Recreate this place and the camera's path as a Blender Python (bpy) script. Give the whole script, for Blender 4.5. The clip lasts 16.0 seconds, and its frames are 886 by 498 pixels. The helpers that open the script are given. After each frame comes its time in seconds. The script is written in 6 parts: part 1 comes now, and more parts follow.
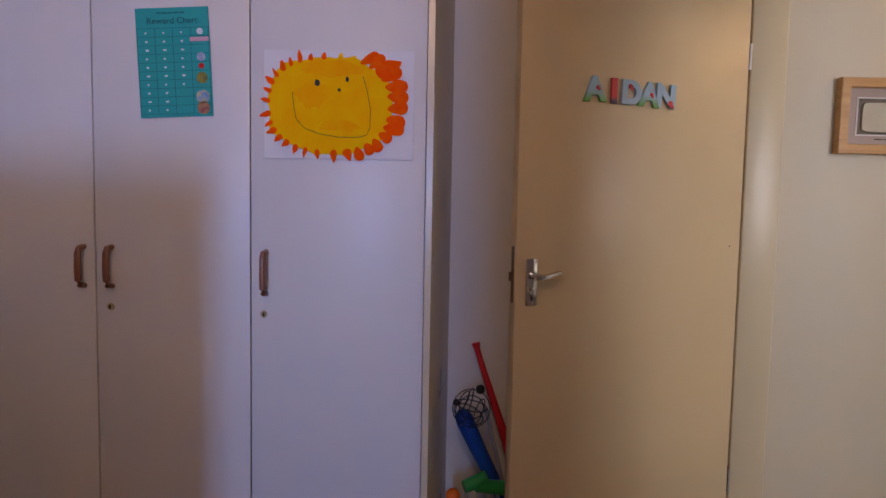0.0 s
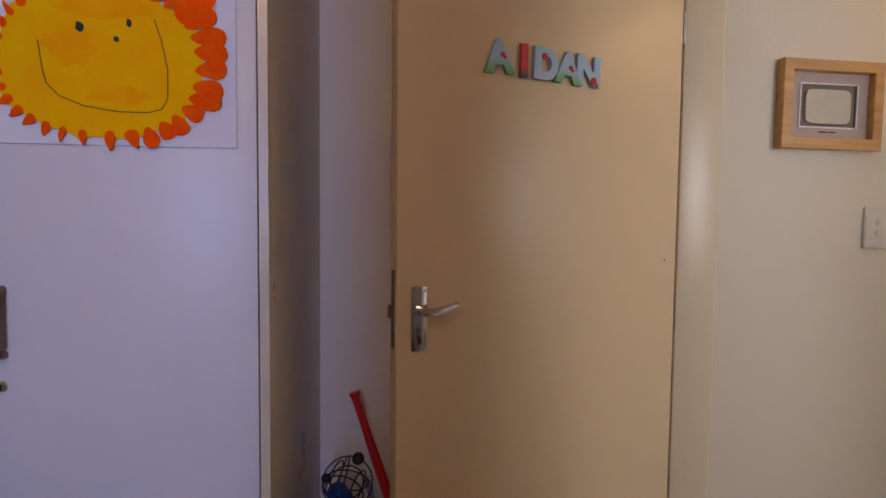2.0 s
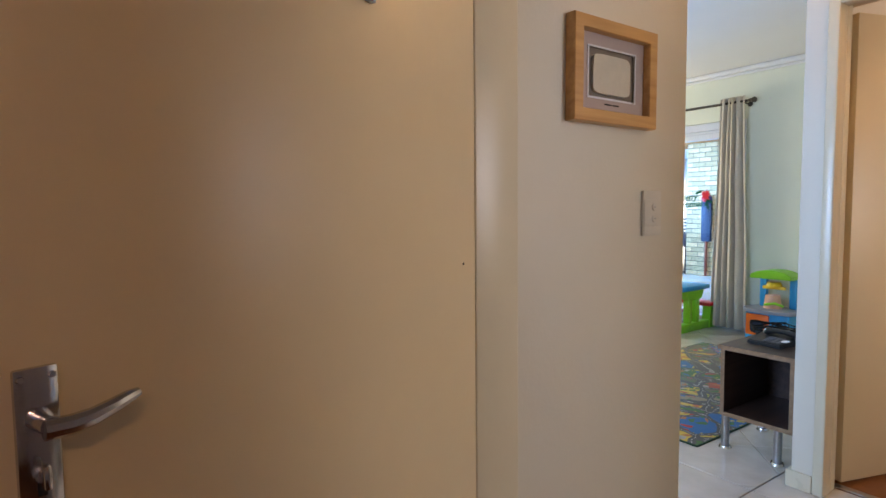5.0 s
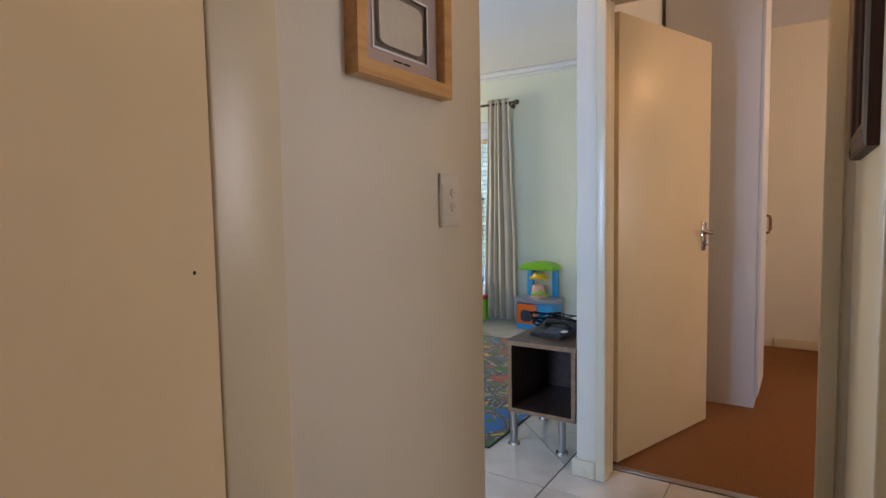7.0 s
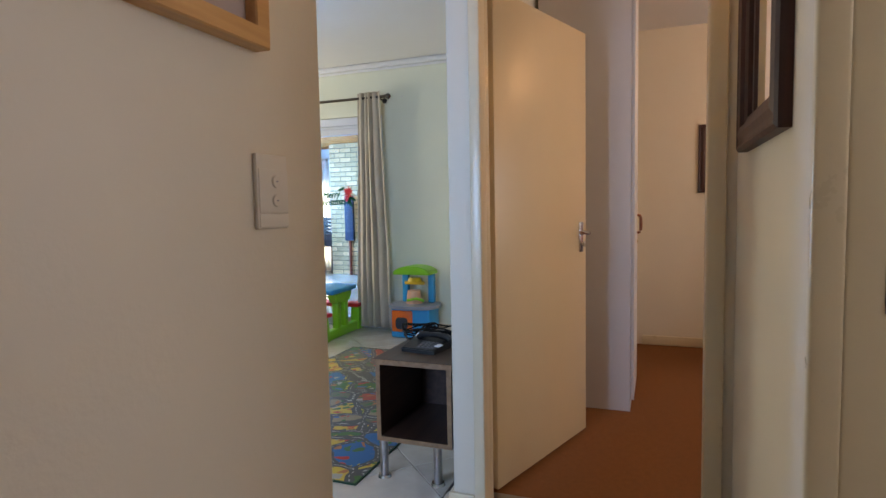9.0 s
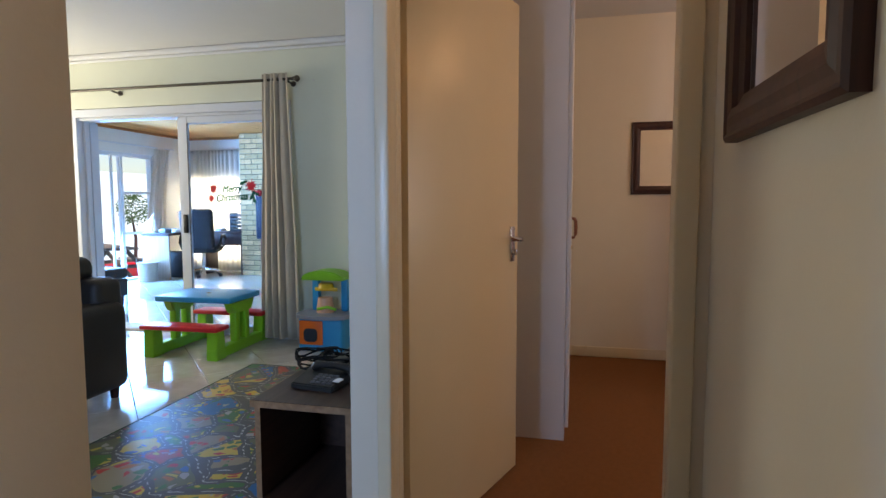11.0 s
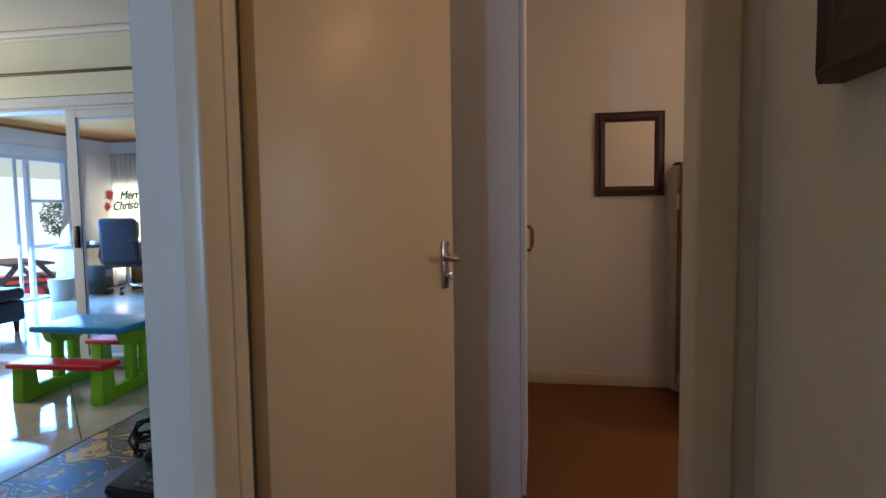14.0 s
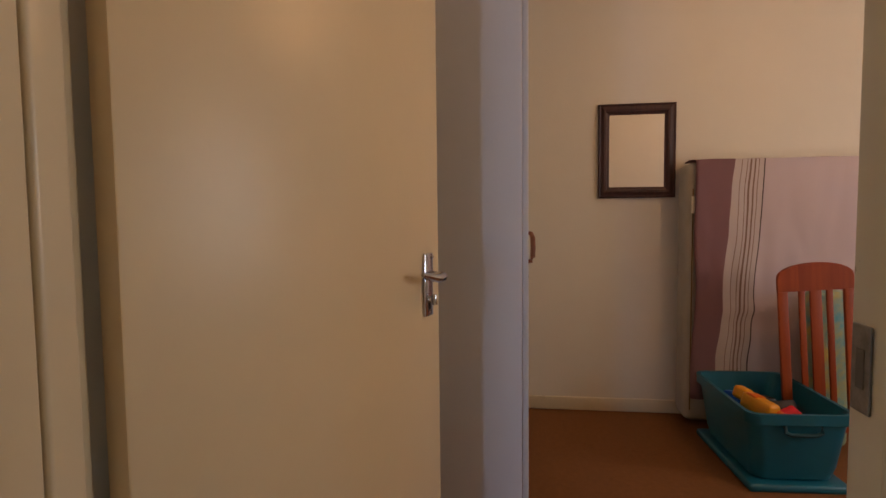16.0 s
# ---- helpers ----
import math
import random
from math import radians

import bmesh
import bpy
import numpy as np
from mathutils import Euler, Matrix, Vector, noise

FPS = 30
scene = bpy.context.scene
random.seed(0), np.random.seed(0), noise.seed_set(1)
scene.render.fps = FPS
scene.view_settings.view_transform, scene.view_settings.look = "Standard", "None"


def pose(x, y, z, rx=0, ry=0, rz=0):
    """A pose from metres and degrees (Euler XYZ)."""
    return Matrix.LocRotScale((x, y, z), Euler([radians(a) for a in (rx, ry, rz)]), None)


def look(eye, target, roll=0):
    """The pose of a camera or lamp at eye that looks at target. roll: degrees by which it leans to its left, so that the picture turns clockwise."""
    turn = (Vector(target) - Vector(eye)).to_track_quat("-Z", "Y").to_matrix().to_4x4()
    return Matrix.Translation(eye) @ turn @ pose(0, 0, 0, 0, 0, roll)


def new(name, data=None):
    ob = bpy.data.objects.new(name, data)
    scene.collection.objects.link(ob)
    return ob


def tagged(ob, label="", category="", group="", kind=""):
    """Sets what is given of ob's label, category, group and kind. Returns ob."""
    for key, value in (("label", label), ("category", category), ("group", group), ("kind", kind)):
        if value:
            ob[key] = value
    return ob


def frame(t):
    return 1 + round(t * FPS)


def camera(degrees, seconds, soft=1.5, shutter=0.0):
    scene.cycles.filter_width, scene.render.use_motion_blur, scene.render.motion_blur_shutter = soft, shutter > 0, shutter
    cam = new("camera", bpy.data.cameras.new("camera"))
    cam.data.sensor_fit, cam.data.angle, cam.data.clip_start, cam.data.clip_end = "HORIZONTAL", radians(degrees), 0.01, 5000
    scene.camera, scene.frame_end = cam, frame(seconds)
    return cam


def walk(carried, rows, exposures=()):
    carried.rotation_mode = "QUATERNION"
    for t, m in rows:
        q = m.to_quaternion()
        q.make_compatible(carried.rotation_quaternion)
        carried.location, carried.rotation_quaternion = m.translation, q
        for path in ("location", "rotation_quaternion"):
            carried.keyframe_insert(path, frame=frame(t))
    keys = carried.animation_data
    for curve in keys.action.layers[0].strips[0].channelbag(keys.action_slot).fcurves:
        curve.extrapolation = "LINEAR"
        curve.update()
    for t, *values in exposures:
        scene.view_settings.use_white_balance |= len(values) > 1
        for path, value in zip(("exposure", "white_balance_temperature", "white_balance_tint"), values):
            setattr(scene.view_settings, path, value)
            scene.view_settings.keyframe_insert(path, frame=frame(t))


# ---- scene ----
cam = camera(76.0, 16.0)
PATH = [
    (0, (1.236, 1.545, 1.213), (1.198, 3.54, 1.084), 1.1),
    (0.5, (1.245, 1.699, 1.223), (1.234, 3.695, 1.097), 1.0),
    (1, (1.261, 1.828, 1.23), (1.351, 3.822, 1.104), 0.9),
    (1.5, (1.309, 1.947, 1.238), (1.491, 3.935, 1.111), 0.8),
    (2, (1.366, 2.043, 1.234), (1.629, 4.022, 1.118), 0.6),
    (2.5, (1.38, 2.143, 1.229), (1.752, 4.105, 1.116), 0.5),
    (3, (1.375, 2.267, 1.222), (1.931, 4.185, 1.109), 0.3),
    (3.5, (1.396, 2.36, 1.216), (2.113, 4.224, 1.109), -0.1),
    (4, (1.428, 2.461, 1.219), (2.308, 4.253, 1.098), -0.1),
    (4.5, (1.452, 2.552, 1.231), (2.494, 4.254, 1.1), -0.1),
    (4.7, (1.47, 2.582, 1.23), (2.549, 4.261, 1.096), -0.3),
    (7, (1.77, 2.903, 1.193), (3.446, 3.985, 1.048), -1.0),
    (7.5, (1.866, 2.898, 1.188), (3.602, 3.881, 1.042), -1.1),
    (8, (1.939, 2.909, 1.181), (3.721, 3.805, 1.037), -1.2),
    (8.5, (2.03, 2.951, 1.175), (3.86, 3.745, 1.031), -1.1),
    (9, (2.125, 3.01, 1.176), (3.991, 3.716, 1.032), -1.1),
    (9.5, (2.213, 3.041, 1.183), (4.109, 3.662, 1.037), -0.9),
    (10, (2.33, 3.037, 1.179), (4.246, 3.594, 1.037), -1.1),
    (10.2, (2.39, 3.056, 1.189), (4.316, 3.57, 1.037), -0.3),
    (12.5, (2.902, 3.119, 1.183), (4.858, 3.512, 1.041), -0.9),
    (13, (2.996, 3.114, 1.188), (4.958, 3.478, 1.047), -0.9),
    (13.5, (3.148, 3.09, 1.192), (5.114, 3.431, 1.049), -0.8),
    (14, (3.276, 3.082, 1.194), (5.244, 3.409, 1.052), -0.8),
    (14.5, (3.392, 3.112, 1.18), (5.362, 3.428, 1.043), -0.7),
    (15, (3.525, 3.152, 1.181), (5.498, 3.455, 1.047), -0.6),
    (15.5, (3.612, 3.168, 1.197), (5.587, 3.455, 1.057), -0.3),
    (16, (3.711, 3.148, 1.19), (5.688, 3.421, 1.06), -0.6),
]
EXPOSURES = [(0.0, 1.1, 6500, 13), (2.0, 1.1, 6500, 13), (4.5, 1.0, 6700, 12), (7.0, 0.72, 6900, 14), (10.0, 0.42, 6900, 14), (12.5, -0.22, 6500, 13), (14.0, -0.30, 6500, 13), (15.0, -0.1, 6500, 13), (16.0, 0.22, 6900, 14)]
walk(cam, [(t, look(eye, target, roll)) for t, eye, target, roll in PATH], EXPOSURES)

# ---------- world, sun, lights ----------
world = bpy.data.worlds.new("world")
scene.world = world
world.use_nodes = True
wn = world.node_tree
sky = wn.nodes.new("ShaderNodeTexSky")
sky.sky_type = "NISHITA"
sky.sun_disc = False
sky.sun_elevation = radians(62)
sky.sun_rotation = radians(202.6)
wn.links.new(sky.outputs[0], wn.nodes["Background"].inputs[0])
wn.nodes["Background"].inputs[1].default_value = 0.15


def lamp(name, kind, m, power, color, size=0.1, size_y=None):
    data = bpy.data.lights.new(name, kind)
    data.energy, data.color = power, color
    if kind == "AREA":
        data.shape, data.size, data.size_y = "RECTANGLE", size, size_y or size
    elif kind == "SUN":
        data.angle = size
    else:
        data.shadow_soft_size = size
    ob = new(name, data)
    ob.matrix_world = m
    return ob


lamp("sun", "SUN", look((-5, -12, 25), (0, 0, 0)), 5.0, (1.0, 0.95, 0.88), radians(0.5))
# daylight in the window openings
lamp("sky_sunroom_slider", "AREA", look((9.75, 9.93, 1.0), (9.3, 5, -0.6)), 370, (0.15, 0.43, 1.0), 1.7, 1.9)
lamp("sky_behind_sheers", "AREA", look((11.585, 9.39, 0.93), (7, 9.39, 0.93)), 50, (0.92, 1.0, 0.88), 0.98, 1.45)
lamp("sky_bedroom_window", "AREA", look((0.93, -1.15, 1.5), (0.95, 3.2, 1.2)), 27, (0.27, 0.44, 1.0), 0.30, 0.6)
lamp("sky_side_room_window", "AREA", look((3.6, 1.33, 1.6), (2.3, 3.5, 1.1)), 9.0, (0.95, 0.91, 1.0), 0.75, 0.9)
lamp("sky_far_bedroom_window", "AREA", look((5.2, -0.35, 1.5), (5.9, 3.0, 1.1)), 15.5, (0.95, 0.88, 0.86), 1.0, 1.2)
lamp("sky_dining_window", "AREA", look((1.02, 4.45, 1.35), (7.1, 4.0, 1.2)), 40, (0.34, 0.56, 1.0), 0.42, 1.1)
# added fill that brightens the living room; no window is known here
lamp("fill_living_room", "AREA", look((6.1, 8.56, 1.5), (6.7, 4.6, 1.2)), 42, (1.0, 0.95, 0.76), 1.2, 1.1)
# warm ceiling lamp of the hall; the two bedroom bulbs are added fill
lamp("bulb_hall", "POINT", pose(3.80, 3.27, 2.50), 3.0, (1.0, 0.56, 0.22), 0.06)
lamp("warm_fill_bedroom", "POINT", pose(1.02, 1.02, 2.48), 17, (1.0, 0.62, 0.38), 0.06)
lamp("warm_fill_far_bedroom", "POINT", pose(5.6, 1.7, 2.48), 13, (1.0, 0.54, 0.24), 0.06)


# ---------- materials ----------
def mat(name, color, rough=0.6, metal=0.0, noise=0.0, scale=8.0, bump=0.0, bump_scale=120.0, color2=None, spec=0.5, coat=0.0, wear=0.0):
    """Principled paint with large soft mottling, fine grain and relief."""
    m = bpy.data.materials.new(name)
    m.use_nodes = True
    nt = m.node_tree
    b = nt.nodes["Principled BSDF"]
    b.inputs["Base Color"].default_value = (*color, 1)
    b.inputs["Roughness"].default_value = rough
    b.inputs["Metallic"].default_value = metal
    b.inputs["Specular IOR Level"].default_value = spec
    b.inputs["Coat Weight"].default_value = coat
    tc = nt.nodes.new("ShaderNodeTexCoord")
    if noise or color2:
        n1 = nt.nodes.new("ShaderNodeTexNoise")
        n1.inputs["Scale"].default_value = scale
        n1.inputs["Detail"].default_value = 6
        n1.inputs["Roughness"].default_value = 0.65
        nt.links.new(tc.outputs["Object"], n1.inputs["Vector"])
        ramp = nt.nodes.new("ShaderNodeValToRGB")
        ramp.color_ramp.elements[0].position, ramp.color_ramp.elements[1].position = 0.3, 0.7
        c2 = color2 or tuple(c * (1 - noise) for c in color)
        ramp.color_ramp.elements[0].color, ramp.color_ramp.elements[1].color = (*c2, 1), (*color, 1)
        nt.links.new(n1.outputs["Fac"], ramp.inputs["Fac"])
        nt.links.new(ramp.outputs["Color"], b.inputs["Base Color"])
        mr = nt.nodes.new("ShaderNodeMapRange")
        mr.inputs["To Min"].default_value, mr.inputs["To Max"].default_value = max(rough - 0.08, 0.02), min(rough + 0.08, 1)
        nt.links.new(n1.outputs["Fac"], mr.inputs["Value"])
        nt.links.new(mr.outputs["Result"], b.inputs["Roughness"])
    if bump:
        n2 = nt.nodes.new("ShaderNodeTexNoise")
        n2.inputs["Scale"].default_value = bump_scale
        n2.inputs["Detail"].default_value = 4
        nt.links.new(tc.outputs["Object"], n2.inputs["Vector"])
        bp = nt.nodes.new("ShaderNodeBump")
        bp.inputs["Strength"].default_value = bump
        bp.inputs["Distance"].default_value = 0.004
        nt.links.new(n2.outputs["Fac"], bp.inputs["Height"])
        nt.links.new(bp.outputs["Normal"], b.inputs["Normal"])
    return m


def wood(name, c1, c2, rough=0.45, axis="Z", scale=18.0, coat=0.0):
    m = bpy.data.materials.new(name)
    m.use_nodes = True
    nt = m.node_tree
    b = nt.nodes["Principled BSDF"]
    b.inputs["Roughness"].default_value = rough
    b.inputs["Coat Weight"].default_value = coat
    tc = nt.nodes.new("ShaderNodeTexCoord")
    mp = nt.nodes.new("ShaderNodeMapping")
    s = {"X": (0.06, 1, 1), "Y": (1, 0.06, 1), "Z": (1, 1, 0.06)}[axis]
    mp.inputs["Scale"].default_value = s
    n = nt.nodes.new("ShaderNodeTexNoise")
    n.inputs["Scale"].default_value, n.inputs["Detail"].default_value, n.inputs["Distortion"].default_value = scale, 8, 0.6
    ramp = nt.nodes.new("ShaderNodeValToRGB")
    ramp.color_ramp.elements[0].position, ramp.color_ramp.elements[1].position = 0.35, 0.68
    ramp.color_ramp.elements[0].color, ramp.color_ramp.elements[1].color = (*c1, 1), (*c2, 1)
    bp = nt.nodes.new("ShaderNodeBump")
    bp.inputs["Strength"].default_value, bp.inputs["Distance"].default_value = 0.15, 0.002
    for a, c in ((tc.outputs["Object"], mp.inputs["Vector"]), (mp.outputs["Vector"], n.inputs["Vector"]), (n.outputs["Fac"], ramp.inputs["Fac"]),
                 (ramp.outputs["Color"], b.inputs["Base Color"]), (n.outputs["Fac"], bp.inputs["Height"]), (bp.outputs["Normal"], b.inputs["Normal"])):
        nt.links.new(a, c)
    return m


def glass(name, rough=0.0):
    m = bpy.data.materials.new(name)
    m.use_nodes = True
    nt = m.node_tree
    nt.nodes.remove(nt.nodes["Principled BSDF"])
    tr, gl, mx = nt.nodes.new("ShaderNodeBsdfTransparent"), nt.nodes.new("ShaderNodeBsdfGlossy"), nt.nodes.new("ShaderNodeMixShader")
    fr = nt.nodes.new("ShaderNodeFresnel")
    fr.inputs["IOR"].default_value = 1.3
    gl.inputs["Roughness"].default_value = rough
    nt.links.new(fr.outputs[0], mx.inputs[0])
    nt.links.new(tr.outputs[0], mx.inputs[1])
    nt.links.new(gl.outputs[0], mx.inputs[2])
    nt.links.new(mx.outputs[0], nt.nodes["Material Output"].inputs["Surface"])
    return m


def cloth(name, color, transl=0.0, color2=None, scale=400.0):
    m = mat(name, color, 0.9, noise=0.12, scale=6, bump=0.3, bump_scale=scale, color2=color2, spec=0.15)
    if transl:
        nt = m.node_tree
        b = nt.nodes["Principled BSDF"]
        t, mx = nt.nodes.new("ShaderNodeBsdfTranslucent"), nt.nodes.new("ShaderNodeMixShader")
        t.inputs["Color"].default_value = (*color, 1)
        mx.inputs[0].default_value = transl
        nt.links.new(b.outputs[0], mx.inputs[1])
        nt.links.new(t.outputs[0], mx.inputs[2])
        nt.links.new(mx.outputs[0], nt.nodes["Material Output"].inputs["Surface"])
    return m


M = {}
M["wall"] = mat("wall_paint_cream", (0.74, 0.68, 0.56), 0.55, noise=0.05, scale=2.2, bump=0.12, bump_scale=90)
M["wall_green"] = mat("wall_paint_pale_green", (0.74, 0.75, 0.60), 0.6, noise=0.05, scale=2.2, bump=0.12, bump_scale=90)
M["wall_white"] = mat("wall_paint_white", (0.78, 0.75, 0.70), 0.6, noise=0.05, scale=2.2, bump=0.12, bump_scale=90)
M["ceiling"] = mat("ceiling_paint", (0.78, 0.77, 0.76), 0.8, noise=0.04, scale=1.5, bump=0.08, bump_scale=60)
M["door"] = mat("door_paint_cream", (0.72, 0.575, 0.35), 0.36, noise=0.05, scale=3, bump=0.05, bump_scale=40)
M["frame"] = mat("frame_enamel_cream", (0.70, 0.61, 0.43), 0.3, noise=0.05, scale=4, bump=0.06, bump_scale=50)
M["cupboard"] = mat("cupboard_paint_white", (0.72, 0.70, 0.68), 0.4, noise=0.04, scale=3, bump=0.05, bump_scale=60)
M["carpet"] = mat("carpet_brown", (0.25, 0.105, 0.04), 0.95, noise=0.16, scale=38, bump=0.9, bump_scale=350, spec=0.1)
M["tile"] = mat("tile_cream", (0.60, 0.55, 0.48), 0.12, noise=0.12, scale=9, bump=0.02, bump_scale=30)
M["grout"] = mat("grout_dark", (0.10, 0.085, 0.07), 0.9, noise=0.2, scale=30)
M["chrome"] = mat("chrome", (0.62, 0.60, 0.60), 0.16, 1.0, noise=0.1, scale=60)
M["steel"] = mat("brushed_steel", (0.45, 0.43, 0.42), 0.32, 1.0, noise=0.15, scale=40)
M["alu"] = mat("white_aluminium", (0.66, 0.68, 0.72), 0.6, noise=0.04, scale=10, spec=0.2)
M["dark_metal"] = mat("antique_rod_metal", (0.10, 0.085, 0.07), 0.38, 0.8, noise=0.2, scale=30)
M["handle_wood"] = wood("cupboard_handle_wood", (0.16, 0.05, 0.025), (0.30, 0.11, 0.05), 0.35, "Z", 60, 0.3)
M["dark_frame"] = wood("dark_mahogany", (0.028, 0.008, 0.007), (0.06, 0.018, 0.014), 0.5, "Z", 40, 0.0)
M["light_wood"] = wood("blond_frame_wood", (0.52, 0.27, 0.085), (0.66, 0.38, 0.14), 0.4, "X", 40, 0.2)
M["pine"] = wood("pine_ceiling", (0.50, 0.17, 0.035), (0.68, 0.29, 0.07), 0.85, "X", 10, 0.0)
M["cot"] = wood("cot_wood", (0.24, 0.032, 0.004), (0.37, 0.065, 0.009), 0.5, "Z", 20, 0.0)
M["unit"] = wood("wenge_veneer", (0.035, 0.018, 0.012), (0.07, 0.036, 0.024), 0.4, "X", 30)
M["unit_edge"] = wood("unit_edging", (0.22, 0.125, 0.06), (0.32, 0.19, 0.10), 0.5, "X", 30)
M["black"] = mat("black_plastic", (0.008, 0.008, 0.009), 0.4, noise=0.2, scale=20)
M["leather"] = mat("black_leather", (0.009, 0.008, 0.010), 0.48, noise=0.2, scale=10, bump=0.35, bump_scale=110, spec=0.5)
M["blue_leather"] = mat("dark_blue_leather", (0.012, 0.016, 0.024), 0.55, noise=0.2, scale=10, bump=0.2, bump_scale=110, spec=0.25)
M["pl_blue"] = mat("plastic_sky_blue", (0.015, 0.30, 0.62), 0.35, noise=0.06, scale=8)
M["pl_deepblue"] = mat("plastic_deep_blue", (0.01, 0.08, 0.42), 0.35, noise=0.06, scale=8)
M["pl_green"] = mat("plastic_lime", (0.22, 0.55, 0.02), 0.38, noise=0.08, scale=8)
M["pl_red"] = mat("plastic_red", (0.62, 0.012, 0.02), 0.35, noise=0.08, scale=8)
M["pl_orange"] = mat("plastic_orange", (0.80, 0.15, 0.01), 0.38, noise=0.08, scale=8)
M["pl_yellow"] = mat("plastic_yellow", (0.80, 0.52, 0.02), 0.4, noise=0.08, scale=8)
M["pl_teal"] = mat("plastic_teal", (0.004, 0.125, 0.19), 0.38, noise=0.12, scale=6, bump=0.04, bump_scale=60)
M["pl_white"] = mat("plastic_white", (0.72, 0.68, 0.60), 0.35, noise=0.05, scale=10)
M["pl_grey"] = mat("plastic_grey", (0.25, 0.27, 0.32), 0.4, noise=0.08, scale=10)
M["mirror"] = mat("mirror_silver", (0.9, 0.9, 0.9), 0.01, 1.0)
M["glass"] = glass("clear_glass")
M["curtain"] = cloth("taupe_curtain", (0.62, 0.54, 0.43), 0.12)
M["sheer"] = cloth("sheer_curtain", (0.85, 0.80, 0.74), 0.6)
M["paper"] = mat("paper", (0.78, 0.77, 0.78), 0.8, noise=0.04, scale=5, bump=0.15, bump_scale=14)


# ---------- building helpers ----------
def box(bm, x0, x1, y0, y1, z0, z1, bevel=0.0, seg=2, m=None):
    """A box between two corners, with rounded edges; m: a further transform."""
    r = bmesh.ops.create_cube(bm, size=1.0)
    vs = r["verts"]
    t = Matrix.Translation(((x0 + x1) / 2, (y0 + y1) / 2, (z0 + z1) / 2)) @ Matrix.Diagonal((x1 - x0, y1 - y0, z1 - z0, 1))
    bmesh.ops.transform(bm, matrix=t, verts=vs)
    if bevel:
        es = list({e for v in vs for e in v.link_edges})
        made = bmesh.ops.bevel(bm, geom=es, offset=bevel, segments=seg, affect="EDGES", profile=0.5)
        vs = list({v for f in made["faces"] for v in f.verts} | {v for v in vs if v.is_valid})
    if m is not None:
        bmesh.ops.transform(bm, matrix=m, verts=vs)
    return vs


def cyl(bm, r0, r1, depth, m=None, seg=20, caps=True):
    """A cylinder or cone frustum along z, its foot at z 0."""
    r = bmesh.ops.create_cone(bm, cap_ends=caps, segments=seg, radius1=r0, radius2=r1, depth=depth)
    t = Matrix.Translation((0, 0, depth / 2))
    bmesh.ops.transform(bm, matrix=(m @ t) if m is not None else t, verts=r["verts"])
    return r["verts"]


def ball(bm, r, m, seg=14):
    q = bmesh.ops.create_uvsphere(bm, u_segments=seg, v_segments=max(seg // 2, 6), radius=r)
    bmesh.ops.transform(bm, matrix=m, verts=q["verts"])
    return q["verts"]


def tube(bm, pts, r, seg=8, closed=False):
    """A round tube along a line of points."""
    pts = [Vector(p) for p in pts]
    rings, n = [], len(pts)
    for i, p in enumerate(pts):
        a = pts[(i - 1) % n] if closed or i else p
        c = pts[(i + 1) % n] if closed or i < n - 1 else p
        d = (c - a).normalized()
        u = d.orthogonal().normalized() if abs(d.z) > 0.95 else d.cross(Vector((0, 0, 1))).normalized()
        w = d.cross(u)
        rr = r[i] if isinstance(r, (list, tuple)) else r
        rings.append([bm.verts.new(p + rr * (math.cos(k * math.tau / seg) * u + math.sin(k * math.tau / seg) * w)) for k in range(seg)])
    for i in range(n if closed else n - 1):
        A, B = rings[i], rings[(i + 1) % n]
        for k in range(seg):
            bm.faces.new((A[k], A[(k + 1) % seg], B[(k + 1) % seg], B[k]))
    if not closed:
        bm.faces.new(rings[0][::-1])
        bm.faces.new(rings[-1])


def prism(bm, pts, z0, z1, m=None):
    """A plate whose outline is pts, between two heights."""
    lo = [bm.verts.new((x, y, z0)) for x, y in pts]
    hi = [bm.verts.new((x, y, z1)) for x, y in pts]
    n = len(pts)
    bm.faces.new(lo[::-1])
    bm.faces.new(hi)
    for i in range(n):
        bm.faces.new((lo[i], lo[(i + 1) % n], hi[(i + 1) % n], hi[i]))
    if m is not None:
        bmesh.ops.transform(bm, matrix=m, verts=lo + hi)
    return lo + hi


def mesh(name, bm, material, smooth=True):
    bmesh.ops.recalc_face_normals(bm, faces=bm.faces)
    me = bpy.data.meshes.new(name)
    bm.to_mesh(me)
    bm.free()
    me.materials.append(material)
    if smooth:
        me.shade_smooth()
        me.set_sharp_from_angle(angle=radians(35))
    return me


def part(name, bm, material, parent=None, label="", smooth=True):
    ob = new(name, mesh(name, bm, material, smooth))
    if parent is not None:
        ob.parent = parent
    return tagged(ob, label)


def thing(name, m, label, category, group=""):
    ob = new(name)
    ob.empty_display_size = 0.05
    ob.matrix_world = m
    return tagged(ob, label, category, group)


def slab(name, boxes, material, label="", category="", bevel=0.0):
    """A piece of the setting out of one or more boxes."""
    bm = bmesh.new()
    for b in boxes:
        box(bm, *b, bevel=bevel)
    ob = part(name, bm, material)
    return tagged(ob, label, category, kind="structure")


# ---------- the large structure ----------
CEIL = 2.58
